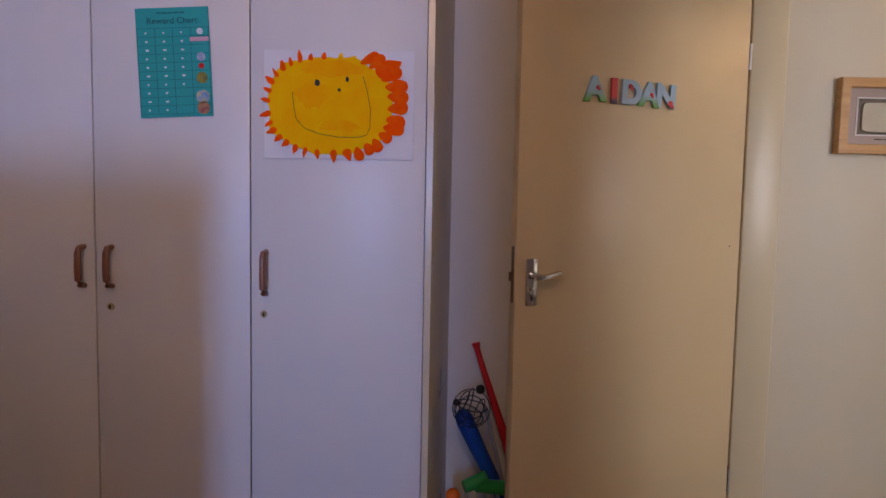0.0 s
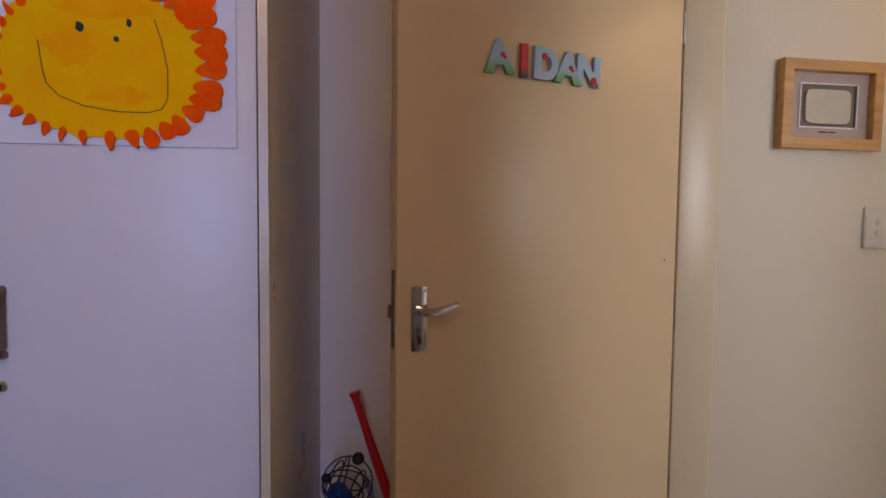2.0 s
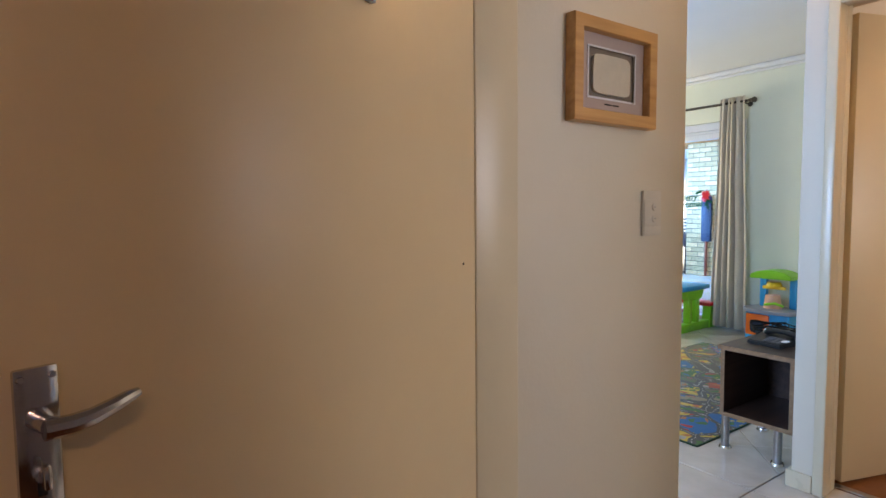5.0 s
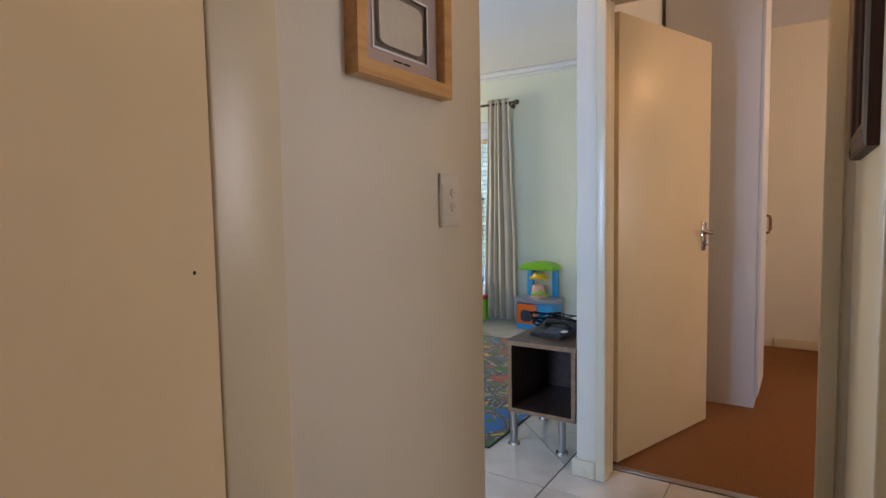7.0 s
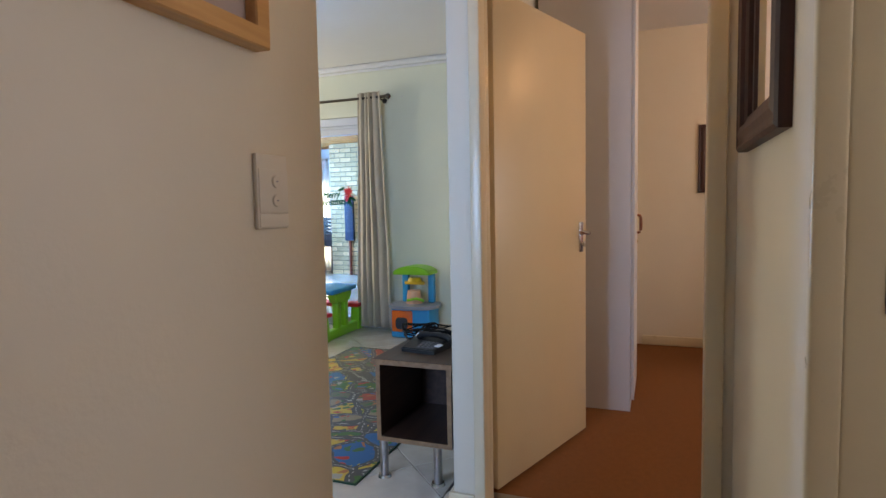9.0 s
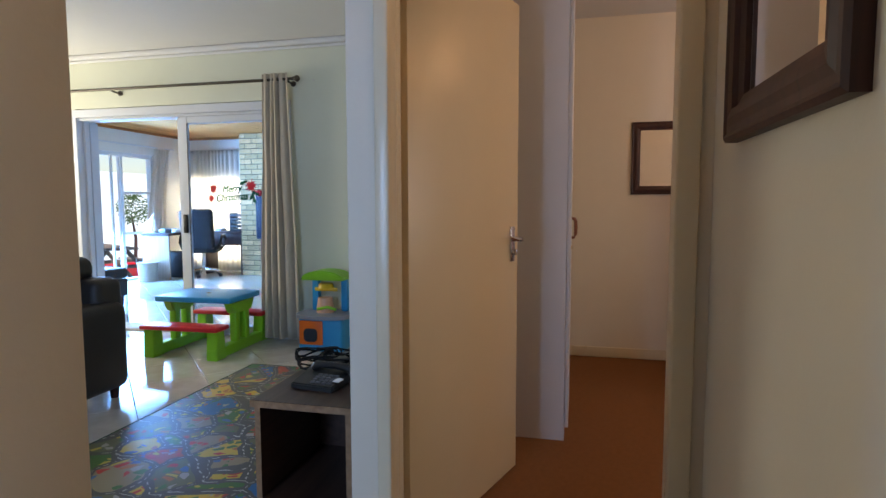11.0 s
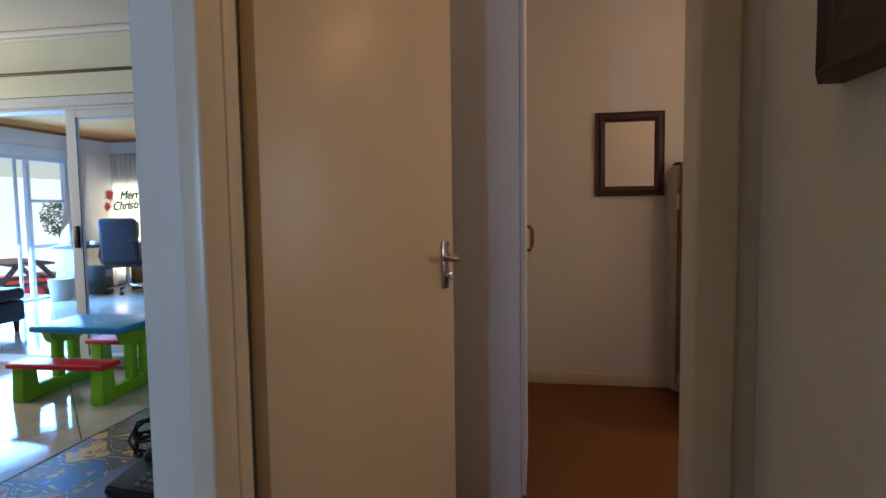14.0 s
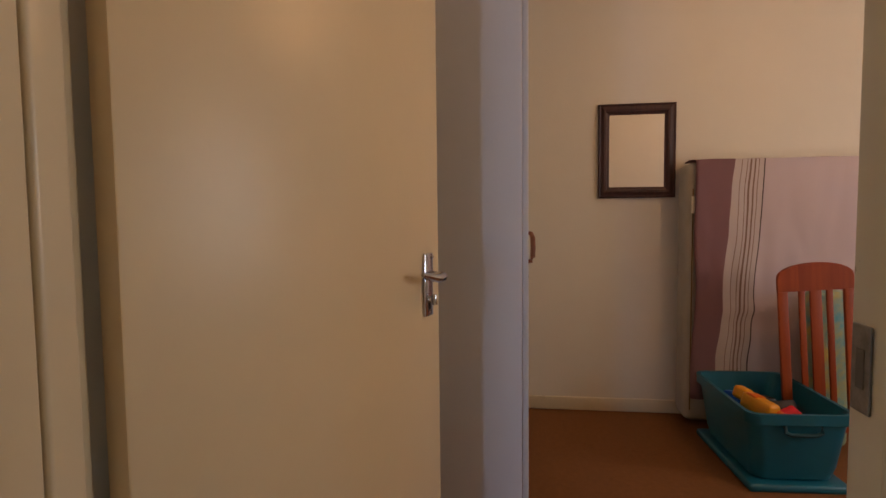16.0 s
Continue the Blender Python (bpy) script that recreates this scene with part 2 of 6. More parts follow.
# first bedroom
slab("wall_bedroom_north", [(-2.1, 2.27, 3.80, 3.92, 0, CEIL)], M["wall_white"], "white painted bedroom wall behind the cupboards", "wall")
slab("wall_bedroom_west", [(-2.22, -2.1, -1.32, 3.92, 0, CEIL)], M["wall"], "cream painted bedroom side wall", "wall")
slab("wall_bedroom_south", [(-2.1, 0.75, -1.32, -1.2, 0, CEIL), (1.12, 2.39, -1.32, -1.2, 0, CEIL), (0.75, 1.12, -1.32, -1.2, 0, 1.15), (0.75, 1.12, -1.32, -1.2, 1.85, CEIL)], M["wall"], "cream painted bedroom wall with a window opening", "wall")
slab("wall_bedroom_east", [(2.275, 2.39, -1.2, 2.70, 0, CEIL), (2.275, 2.39, 3.66, 3.80, 0, CEIL), (2.275, 2.39, 2.70, 3.66, 2.07, CEIL)], M["wall"], "cream painted wall with the bedroom doorway", "wall")
# Unseen block, added to shade the cupboard's lower left from the window.
slab("shade_block_low", [(-2.1, 0.63, 1.95, 2.05, 0, 1.39)], M["wall"], "unseen low cream block that shades the cupboard", "wall")
# Unseen block, added so the window beam misses the open door.
slab("shade_block_tall", [(1.095, 2.274, 1.13, 1.25, 0, CEIL)], M["wall"], "unseen tall cream block that keeps window light off the door", "wall")
# hall
slab("wall_hall_north", [(2.392, 3.151, 3.662, 3.80, 0, CEIL)], M["wall"], "cream painted hall wall ending at the living room", "wall", 0.006)
slab("wall_hall_south", [(3.205, 4.13, 2.655, 2.775, 0, CEIL), (2.392, 3.205, 2.655, 2.775, 2.09, CEIL)], M["wall"], "cream painted hall wall beside a doorway", "wall")
slab("wall_hall_end", [(4.135, 4.27, 2.655, 2.82, 0, CEIL), (4.135, 4.27, 3.65, 3.745, 0, CEIL), (4.135, 4.27, 2.82, 3.65, 2.07, CEIL)], M["wall"], "cream painted wall round the far bedroom doorway", "wall", 0.008)
slab("wall_side_room", [(2.392, 2.45, 1.3, 2.655, 0, CEIL), (2.45, 4.07, 1.24, 1.3, 0, 1.1), (2.45, 4.07, 1.24, 1.3, 2.1, CEIL), (2.45, 3.2, 1.24, 1.3, 1.1, 2.1), (4.0, 4.07, 1.24, 1.3, 1.1, 2.1), (4.07, 4.135, 1.3, 2.655, 0, CEIL)], M["wall"], "plain cream walls of the side room", "wall")
# far bedroom
slab("wall_far_bedroom_north", [(4.271, 7.12, 3.676, 3.745, 0, CEIL)], M["wall"], "cream painted wall between far bedroom and living room", "wall")
slab("wall_far_bedroom_east", [(7.12, 7.28, -0.4, 3.655, 0, CEIL)], M["wall"], "cream painted end wall of the far bedroom", "wall")
slab("wall_far_bedroom_south", [(4.135, 4.6, -0.52, -0.4, 0, CEIL), (5.8, 7.28, -0.52, -0.4, 0, CEIL), (4.6, 5.8, -0.52, -0.4, 0, 0.9), (4.6, 5.8, -0.52, -0.4, 2.1, CEIL)], M["wall"], "cream painted wall with a window opening", "wall")
slab("wall_far_bedroom_west", [(4.135, 4.27, -0.4, 2.655, 0, CEIL)], M["wall"], "cream painted side wall of the far bedroom", "wall")
# living room
slab("wall_living_east", [(7.12, 7.33, 3.6555, 5.55, 0, CEIL), (7.12, 7.33, 7.74, 8.7, 0, CEIL), (7.12, 7.33, 5.55, 7.74, 2.09, CEIL)], M["wall_green"], "pale green painted wall with a sliding door opening", "wall")
# The north opening is made up, to hold the living room fill lamp.
slab("wall_living_north", [(1.0, 5.5, 8.58, 8.7, 0, CEIL), (6.7, 7.12, 8.58, 8.7, 0, CEIL), (5.5, 6.7, 8.58, 8.7, 0, 0.9), (5.5, 6.7, 8.58, 8.7, 2.1, CEIL)], M["wall_green"], "pale green painted wall with an opening for a daylight lamp", "wall")
slab("wall_living_west", [(0.9, 1.0, 3.92, 4.2, 0, CEIL), (0.9, 1.0, 4.7, 8.7, 0, CEIL), (0.9, 1.0, 4.2, 4.7, 0, 0.78), (0.9, 1.0, 4.2, 4.7, 1.95, CEIL)], M["wall_green"], "pale green painted wall with an opening for a daylight lamp", "wall")
# floors and ceilings
slab("floor_bedroom", [(-2.22, 2.33, -1.32, 3.92, -0.12, 0.0)], M["carpet"], "brown carpet floor of the bedroom", "floor")
slab("floor_living", [(2.33, 4.27, 1.24, 3.772, -0.12, -0.006), (0.9, 7.2, 3.772, 8.7, -0.12, -0.006)], M["grout"], "cream ceramic tile floor with dark joints", "floor")
slab("floor_far_bedroom", [(4.272, 7.28, -0.52, 3.655, -0.12, 0.002)], M["carpet"], "brown carpet floor of the far bedroom", "floor")
slab("ceiling", [(-2.22, 7.28, -1.32, 3.85, CEIL, CEIL + 0.1), (0.9, 7.28, 3.85, 8.7, CEIL, CEIL + 0.1)], M["ceiling"], "white painted ceiling", "ceiling")
# sunroom
SUNC = 2.375
slab("wall_sunroom_north", [(7.331, 9.0, 9.95, 10.1, 0, 2.6), (10.75, 11.8, 9.95, 10.1, 0, 2.6), (9.0, 10.75, 9.95, 10.1, 2.0, 2.6)], M["wall_white"], "white sunroom wall with sliding door opening", "wall")
slab("wall_sunroom_east", [(11.6, 11.8, 9.90, 9.949, 0, 2.6), (11.6, 11.8, 5.0, 8.88, 0, 2.6), (11.6, 11.8, 8.88, 9.90, 1.69, 2.6), (11.6, 11.8, 8.88, 9.90, 0, 0.1)], M["wall_white"], "white sunroom wall with a window", "wall")
slab("wall_sunroom_south", [(7.331, 11.8, 4.9, 4.999, 0, 2.6)], M["wall_white"], "white sunroom wall", "wall")
slab("wall_sunroom_west", [(7.16, 7.33, 8.701, 10.1, 0, 2.6)], M["wall_white"], "white sunroom wall beside the living room", "wall")
slab("floor_sunroom", [(7.2, 11.8, 4.9, 10.1, -0.12, -0.006)], M["grout"], "cream ceramic tile floor of the sunroom", "floor")
bm = bmesh.new()
for k in range(46):
    box(bm, 7.332, 11.598, 5.0 + k * 0.1076, 5.0 + k * 0.1076 + 0.105, SUNC, SUNC + 0.02, 0.002, 1)
box(bm, 7.332, 11.598, 5.0, 9.949, SUNC + 0.012, SUNC + 0.1)
tagged(part("ceiling_sunroom", bm, M["pine"]), "varnished pine board ceiling", "ceiling", kind="structure")
bm = bmesh.new()
box(bm, 7.332, 11.598, 9.905, 9.949, SUNC - 0.04, SUNC - 0.001, 0.012, 2)
box(bm, 11.556, 11.599, 5.0, 9.904, SUNC - 0.04, SUNC - 0.001, 0.012, 2)
tagged(part("cornice_sunroom", bm, wood("pine_trim", (0.36, 0.11, 0.025), (0.50, 0.18, 0.04), 0.6, "X", 10)), "varnished pine cornice", "trim", kind="structure")
# Bluish paving colour carries the outdoor glare.
slab("ground", [(-60, 80, -60, 80, -0.5, -0.30)], mat("paving", (0.60, 0.68, 0.74), 0.8, noise=0.2, scale=3), "pale paved ground outside", "ground")


# ---------- doors and frames ----------
worn_brass = mat("worn_dark_brass", (0.27, 0.19, 0.13), 0.5, 0.4, noise=0.5, scale=50)


def door_leaf(name, m, full, label, dz, dx):
    """A flush painted door; hinge on the z axis, leaf along +x, thickness along y, with lever handles on both faces."""
    d = thing(name, m, label, "door")
    width = full
    tagged(d, kind="structure")
    bm = bmesh.new()
    box(bm, 0.0, width, -0.02, 0.02, 0.012, 2.03, 0.003)
    part("leaf", bm, M["door"], d)
    bm = bmesh.new()
    box(bm, width - 0.003, width + 0.002, -0.009, 0.009, 0.93, 1.11, 0.001)
    fp = part("lock_faceplate", bm, worn_brass, d, "worn dark brass lock faceplate")
    bm = bmesh.new()
    box(bm, width, width + 0.012, -0.007, 0.007, 1.0, 1.03, 0.002)
    part("latch", bm, worn_brass, fp)
    width = full + dx
    for s in (1, -1):
        bm = bmesh.new()
        box(bm, width - 0.084, width - 0.044, s * 0.024 - 0.004, s * 0.024 + 0.004, 0.935 + dz, 1.085 + dz, 0.003)
        for xx, zz in ((0.05, 1.075), (0.078, 1.075), (0.064, 0.945)):
            cyl(bm, 0.004, 0.003, 0.003, pose(width - xx, s * 0.0275, zz + dz, -90 * s), 10)
        plate = part("handle_plate", bm, M["chrome"], d, "chrome handle back plate")
        bm = bmesh.new()
        cyl(bm, 0.012, 0.010, 0.036, pose(width - 0.064, s * 0.026, 1.032 + dz, -90 * s), 14)
        y = s * 0.062
        tube(bm, [(width - 0.057, y, 1.030 + dz), (width - 0.08, y * 1.03, 1.029 + dz), (width - 0.10, y * 1.02, 1.031 + dz), (width - 0.122, y * 0.98, 1.036 + dz), (width - 0.14, y * 0.94, 1.041 + dz), (width - 0.150, y * 0.92, 1.043 + dz)],
             [0.0105, 0.0105, 0.0095, 0.0085, 0.007, 0.005], 10)
        part("lever", bm, M["chrome"], plate)
        bm = bmesh.new()
        box(bm, width - 0.068, width - 0.060, s * 0.0295 - 0.001, s * 0.0295 + 0.001, 0.952 + dz, 0.982 + dz, 0.0008)
        part("keyhole", bm, M["black"], plate)
        bm = bmesh.new()
        cyl(bm, 0.009, 0.008, 0.008, pose(width - 0.064, s * 0.028, 0.975 + dz, -90 * s), 14)
        box(bm, width - 0.068, width - 0.060, s * 0.041 - 0.006, s * 0.041 + 0.006, 0.962 + dz, 0.988 + dz, 0.003, 2)
        part("thumb_turn", bm, M["chrome"], plate)
    for zz in (0.25, 1.78):
        bm = bmesh.new()
        cyl(bm, 0.007, 0.007, 0.09, pose(-0.006, 0.016, zz - 0.045), 10)
        part("hinge", bm, M["steel"], d)
    return d


ang1 = 18.7
d1 = door_leaf("door_1", pose(2.254, 3.616, 0, 0, 0, 180 + ang1), 0.876, "open cream painted flush door with coloured name letters", -0.012, 0.010)
d2 = door_leaf("door_2", pose(4.3194, 3.633, 0, 0, 0, -18.56), 0.827, "half-open cream painted flush door over brown carpet", 0.008, 0.0)


def door_frame(name, boxes, label):
    ob = thing(name, pose(0, 0, 0), label, "door frame")
    tagged(ob, kind="structure")
    for n, bs in boxes:
        bm = bmesh.new()
        for b in bs:
            box(bm, *b, bevel=0.006, seg=3)
        part(n, bm, M["frame"], ob)
    return ob


door_frame("door_frame_1", [
    ("jamb", [(2.256, 2.274, 3.632, 3.662, 0, 2.05), (2.2745, 2.405, 3.615, 3.662, 0, 2.05)]),
    ("jamb", [(2.256, 2.405, 2.69, 2.725, 0, 2.05)]),
    ("head", [(2.256, 2.405, 2.7255, 3.6145, 2.04, 2.08)])], "cream enamelled steel door frame of the bedroom")
door_frame("door_frame_2", [
    ("jamb", [(4.118, 4.196, 3.612, 3.655, 0, 2.05), (4.1965, 4.204, 3.622, 3.655, 0, 2.05), (4.2045, 4.252, 3.615, 3.655, 0, 2.05), (4.2525, 4.310, 3.656, 3.675, 0, 2.05)]),
    ("jamb", [(4.12, 4.20, 2.805, 2.862, 0, 2.05), (4.2005, 4.285, 2.805, 2.842, 0, 2.05)]),
    ("head", [(4.12, 4.20, 2.8625, 3.6145, 2.03, 2.08), (4.2005, 4.285, 2.8425, 3.6315, 2.045, 2.08)])], "cream enamelled steel door frame of the far bedroom")
door_frame("door_frame_3", [
    ("jamb", [(3.188, 3.214, 2.7285, 2.7775, 0, 2.08), (3.200, 3.214, 2.645, 2.728, 0, 2.08)]),
    ("head", [(2.41, 3.1875, 2.65, 2.785, 2.05, 2.09)])], "cream enamelled steel door frame in the hall")

# ---------- first bedroom: built-in cupboards ----------
cup = thing("built_in_cupboard", pose(0, 3.21, 0), "white painted built-in cupboard with wooden handles", "cupboard")
bm = bmesh.new()
box(bm, -1.7, 1.151, 0.022, 0.57, 0, 2.5)
part("carcass", bm, M["cupboard"], cup)
bm = bmesh.new()
prism(bm, [(1.1515, 0.0), (1.170, 0.0), (1.222, 0.588), (1.1515, 0.588)], 0, 2.5)
part("side_panel", bm, M["frame"], cup)


def bow_handle(parent, x, z0, z1, y=0.0, out=-1.0):
    bm = bmesh.new()
    h = (z1 - z0)
    pts = [(x, y, z0), (x, y + out * 0.022, z0 + 0.004), (x, y + out * 0.03, z0 + 0.018), (x, y + out * 0.032, z0 + h / 2), (x, y + out * 0.03, z1 - 0.018), (x, y + out * 0.022, z1 - 0.004), (x, y, z1)]
    tube(bm, pts, [0.008, 0.009, 0.0095, 0.0095, 0.0095, 0.009, 0.008], 10)
    return part("handle", bm, M["handle_wood"], parent, "brown wooden bow handle")


def keyhole(parent, x, z, y=0.0, out=-1):
    bm = bmesh.new()
    cyl(bm, 0.011, 0.010, 0.004, pose(x, y, z, 90 if out < 0 else -90), 16)
    k = part("lock", bm, mat("brass", (0.62, 0.5, 0.28), 0.3, 0.9, noise=0.1, scale=50), parent, "small brass cupboard lock")
    bm = bmesh.new()
    box(bm, x - 0.002, x + 0.002, y + out * 0.0052 - 0.0006, y + out * 0.0052 + 0.0006, z - 0.006, z + 0.005)
    part("keyhole", bm, M["black"], k)


for x0, x1, hx in ((-1.7, -1.185, None), (-1.18, -0.70, None), (-0.695, -0.253, None), (-0.250, 0.1675, 0.134), (0.1685, 0.6335, 0.218), (0.6345, 1.150, 0.680)):
    bm = bmesh.new()
    box(bm, x0 + 0.0015, x1 - 0.0015, 0.0, 0.02, 0.09, 2.1, 0.002)
    dr = part("door", bm, M["cupboard"], cup)
    if hx:
        bow_handle(dr, hx, *((0.975, 1.092) if hx < 0.6 else (0.961, 1.087)))
        if hx > 0.2:
            keyhole(dr, hx - 0.006, 0.913 if hx < 0.6 else 0.90)

# ---------- first bedroom: paper, letters, toys ----------
def text_mesh(body, size, extrude, bold=0.0, bevel=0.0):
    """Solid lettering in the built-in font, centred, in the xy plane."""
    cu = bpy.data.curves.new("lettering", "FONT")
    cu.body, cu.size, cu.extrude, cu.offset, cu.bevel_depth = body, size, extrude, bold, bevel
    cu.align_x, cu.align_y = "CENTER", "CENTER"
    tmp = new("lettering", cu)
    me = bpy.data.meshes.new_from_object(tmp.evaluated_get(bpy.context.evaluated_depsgraph_get()))
    bpy.data.objects.remove(tmp)
    bpy.data.curves.remove(cu)
    return me


def two_tone(name, low, high, z0, z1):
    """Painted colours that change over from low to high along the local y axis."""
    m = mat(name, high, 0.4)
    nt = m.node_tree
    tc, sp, mr, ramp, ns = (nt.nodes.new("ShaderNode" + k) for k in ("TexCoord", "SeparateXYZ", "MapRange", "ValToRGB", "TexNoise"))
    ns.inputs["Scale"].default_value = 90
    mr.inputs["From Min"].default_value, mr.inputs["From Max"].default_value = z0, z1
    ramp.color_ramp.elements[0].color, ramp.color_ramp.elements[1].color = (*low, 1), (*high, 1)
    nt.links.new(tc.outputs["Object"], sp.inputs[0])
    nt.links.new(sp.outputs[1], mr.inputs["Value"])
    nt.links.new(mr.outputs[0], ramp.inputs["Fac"])
    nt.links.new(ramp.outputs[0], nt.nodes["Principled BSDF"].inputs["Base Color"])
    return m


SKYB = (0.34, 0.52, 0.68)
paint_a = two_tone("letter_blue_green", (0.16, 0.42, 0.10), SKYB, -0.03, 0.0)
paint_b = two_tone("letter_blue", (0.42, 0.56, 0.70), SKYB, -0.03, 0.03)
paint_r = two_tone("letter_red", (0.05, 0.03, 0.06), (0.55, 0.02, 0.02), -0.03, -0.015)
on_leaf = Matrix(((-1, 0, 0, 0), (0, 0, 1, 0), (0, 1, 0, 0), (0, 0, 0, 1)))
leaf1 = pose(2.254, 3.616, 0, 0, 0, 180 + ang1)
for ch, dist, dz, tilt, paint, words, dots in (
        ("A", 0.620, 0.004, 2, paint_a, "pale blue and green painted wooden letter A", ((0.008, 0.008, 0.007),)),
        ("I", 0.549, 0.003, 0, paint_r, "red painted wooden letter I with a dark foot", ()),
        ("D", 0.485, 0.002, -2, paint_b, "pale blue painted wooden letter D with a red patch", ((-0.006, 0.022, 0.009),)),
        ("A", 0.415, 0.001, -3, paint_a, "pale blue and green painted wooden letter A", ((0.007, 0.004, 0.007),)),
        ("N", 0.350, 0.001, -3, paint_b, "pale blue painted wooden letter N with a red boat", ((0.018, -0.02, 0.011),))):
    me = text_mesh(ch, 0.10, 0.004, 0.0045, 0.0015)
    me.materials.clear()
    me.materials.append(paint)
    L = new("wooden_letter", me)
    L.matrix_world = leaf1 @ pose(dist, 0.0265, 1.608 + dz) @ on_leaf @ pose(0, 0, 0, 0, 0, tilt)
    tagged(L, words, "letter", "name letters on the door")
    for dx, dy, r in dots:
        bm = bmesh.new()
        cyl(bm, r, r * 0.8, 0.002, pose(dx, dy, 0.0056), 7)
        cyl(bm, r * 0.6, r * 0.5, 0.002, pose(dx + r * 0.8, dy - r * 0.9, 0.0056), 6)
        part("painted_motif", bm, M["pl_red"], L, "small crimson painted picture")

bm = bmesh.new()
cyl(bm, 0.003, 0.0025, 0.001, pose(0.046, 0.0202, 1.113, -90), 8)
part("screw_hole", bm, M["black"], d1)


def sheet(bm, x0, x1, z0, z1, y, wave=0.002, nx=14, nz=10, thick=0.0008):
    """A sheet of paper, slightly cockled, that hangs flat on a door."""
    vs = []
    for layer in (0, 1):
        g = []
        for j in range(nz + 1):
            for i in range(nx + 1):
                u, v = i / nx, j / nz
                edge = max(abs(u - 0.5), abs(v - 0.5)) * 2
                off = wave * (0.4 + noise.noise((u * 3.1, v * 2.7, x0))) * edge ** 3
                g.append(bm.verts.new((x0 + (x1 - x0) * u, y - abs(off) - layer * thick, z0 + (z1 - z0) * v)))
        vs.append(g)
    n = nx + 1
    for layer, g in enumerate(vs):
        for j in range(nz):
            for i in range(nx):
                f = (g[j * n + i], g[j * n + i + 1], g[(j + 1) * n + i + 1], g[(j + 1) * n + i])
                bm.faces.new(f if layer else f[::-1])
    rim = [i for i in range(n)] + [j * n + nx for j in range(1, nz + 1)] + [nz * n + i for i in range(nx - 1, -1, -1)] + [j * n for j in range(nz - 1, 0, -1)]
    for a, b in zip(rim, rim[1:] + rim[:1]):
        bm.faces.new((vs[0][a], vs[0][b], vs[1][b], vs[1][a]))


ON_FRONT = Matrix(((1, 0, 0, 0), (0, 0, -1, 0), (0, 1, 0, 0), (0, 0, 0, 1)))
FY = 3.208
# the child's painting of a sun
sunp = thing("childs_painting", pose(0, FY, 0), "child's painting of a yellow sun with orange rays on white paper", "painting")
bm = bmesh.new()
sheet(bm, 0.677, 1.112, 1.362, 1.672, -0.001)
part("paper", bm, M["paper"], sunp)
paint_y = mat("poster_paint_yellow", (0.95, 0.42, 0.0), 0.9, color2=(0.95, 0.56, 0.0), scale=14, spec=0.1)
paint_o = mat("poster_paint_orange", (0.95, 0.06, 0.0), 0.9, color2=(0.95, 0.14, 0.0), scale=40, spec=0.1)
paint_oy = mat("poster_paint_amber", (0.95, 0.36, 0.0), 0.9, color2=(0.95, 0.46, 0.0), scale=16, spec=0.1)
ink = mat("felt_pen_black", (0.02, 0.016, 0.015), 0.7)
CX, CZ = 0.866, 1.517


def blob(rx, rz, cx, cz, n=72, rough=0.03, power=2.4, seed=0.0):
    out = []
    for k in range(n):
        a = k * math.tau / n
        c, s = math.cos(a), math.sin(a)
        rr = 1 + rough * noise.noise((c * 3 + seed, s * 3, 1.7)) + rough * 0.5 * noise.noise((c * 11 + seed, s * 11, 4.2))
        out.append((cx + rx * rr * math.copysign(abs(c) ** (2 / power), c), cz + rz * rr * math.copysign(abs(s) ** (2 / power), s)))
    return out


bm = bmesh.new()
prism(bm, blob(0.181, 0.139, CX, CZ, 120, 0.085), 0.0045, 0.0052, ON_FRONT)
part("painted_disc", bm, paint_y, sunp, "yellow poster paint disc")
bm = bmesh.new()
prism(bm, blob(0.092, 0.024, CX + 0.015, CZ + 0.104, 60, 0.3, 2.0, 3.0), 0.0052, 0.0055, ON_FRONT)
prism(bm, blob(0.058, 0.016, CX + 0.03, CZ - 0.06, 60, 0.4, 2.0, 5.0), 0.0052, 0.0055, ON_FRONT)
prism(bm, blob(0.045, 0.036, CX - 0.052, CZ + 0.028, 60, 0.4, 2.0, 7.0), 0.0052, 0.0055, ON_FRONT)
part("painted_shade", bm, paint_oy, sunp, "amber brush marks")
rng = random.Random(5)
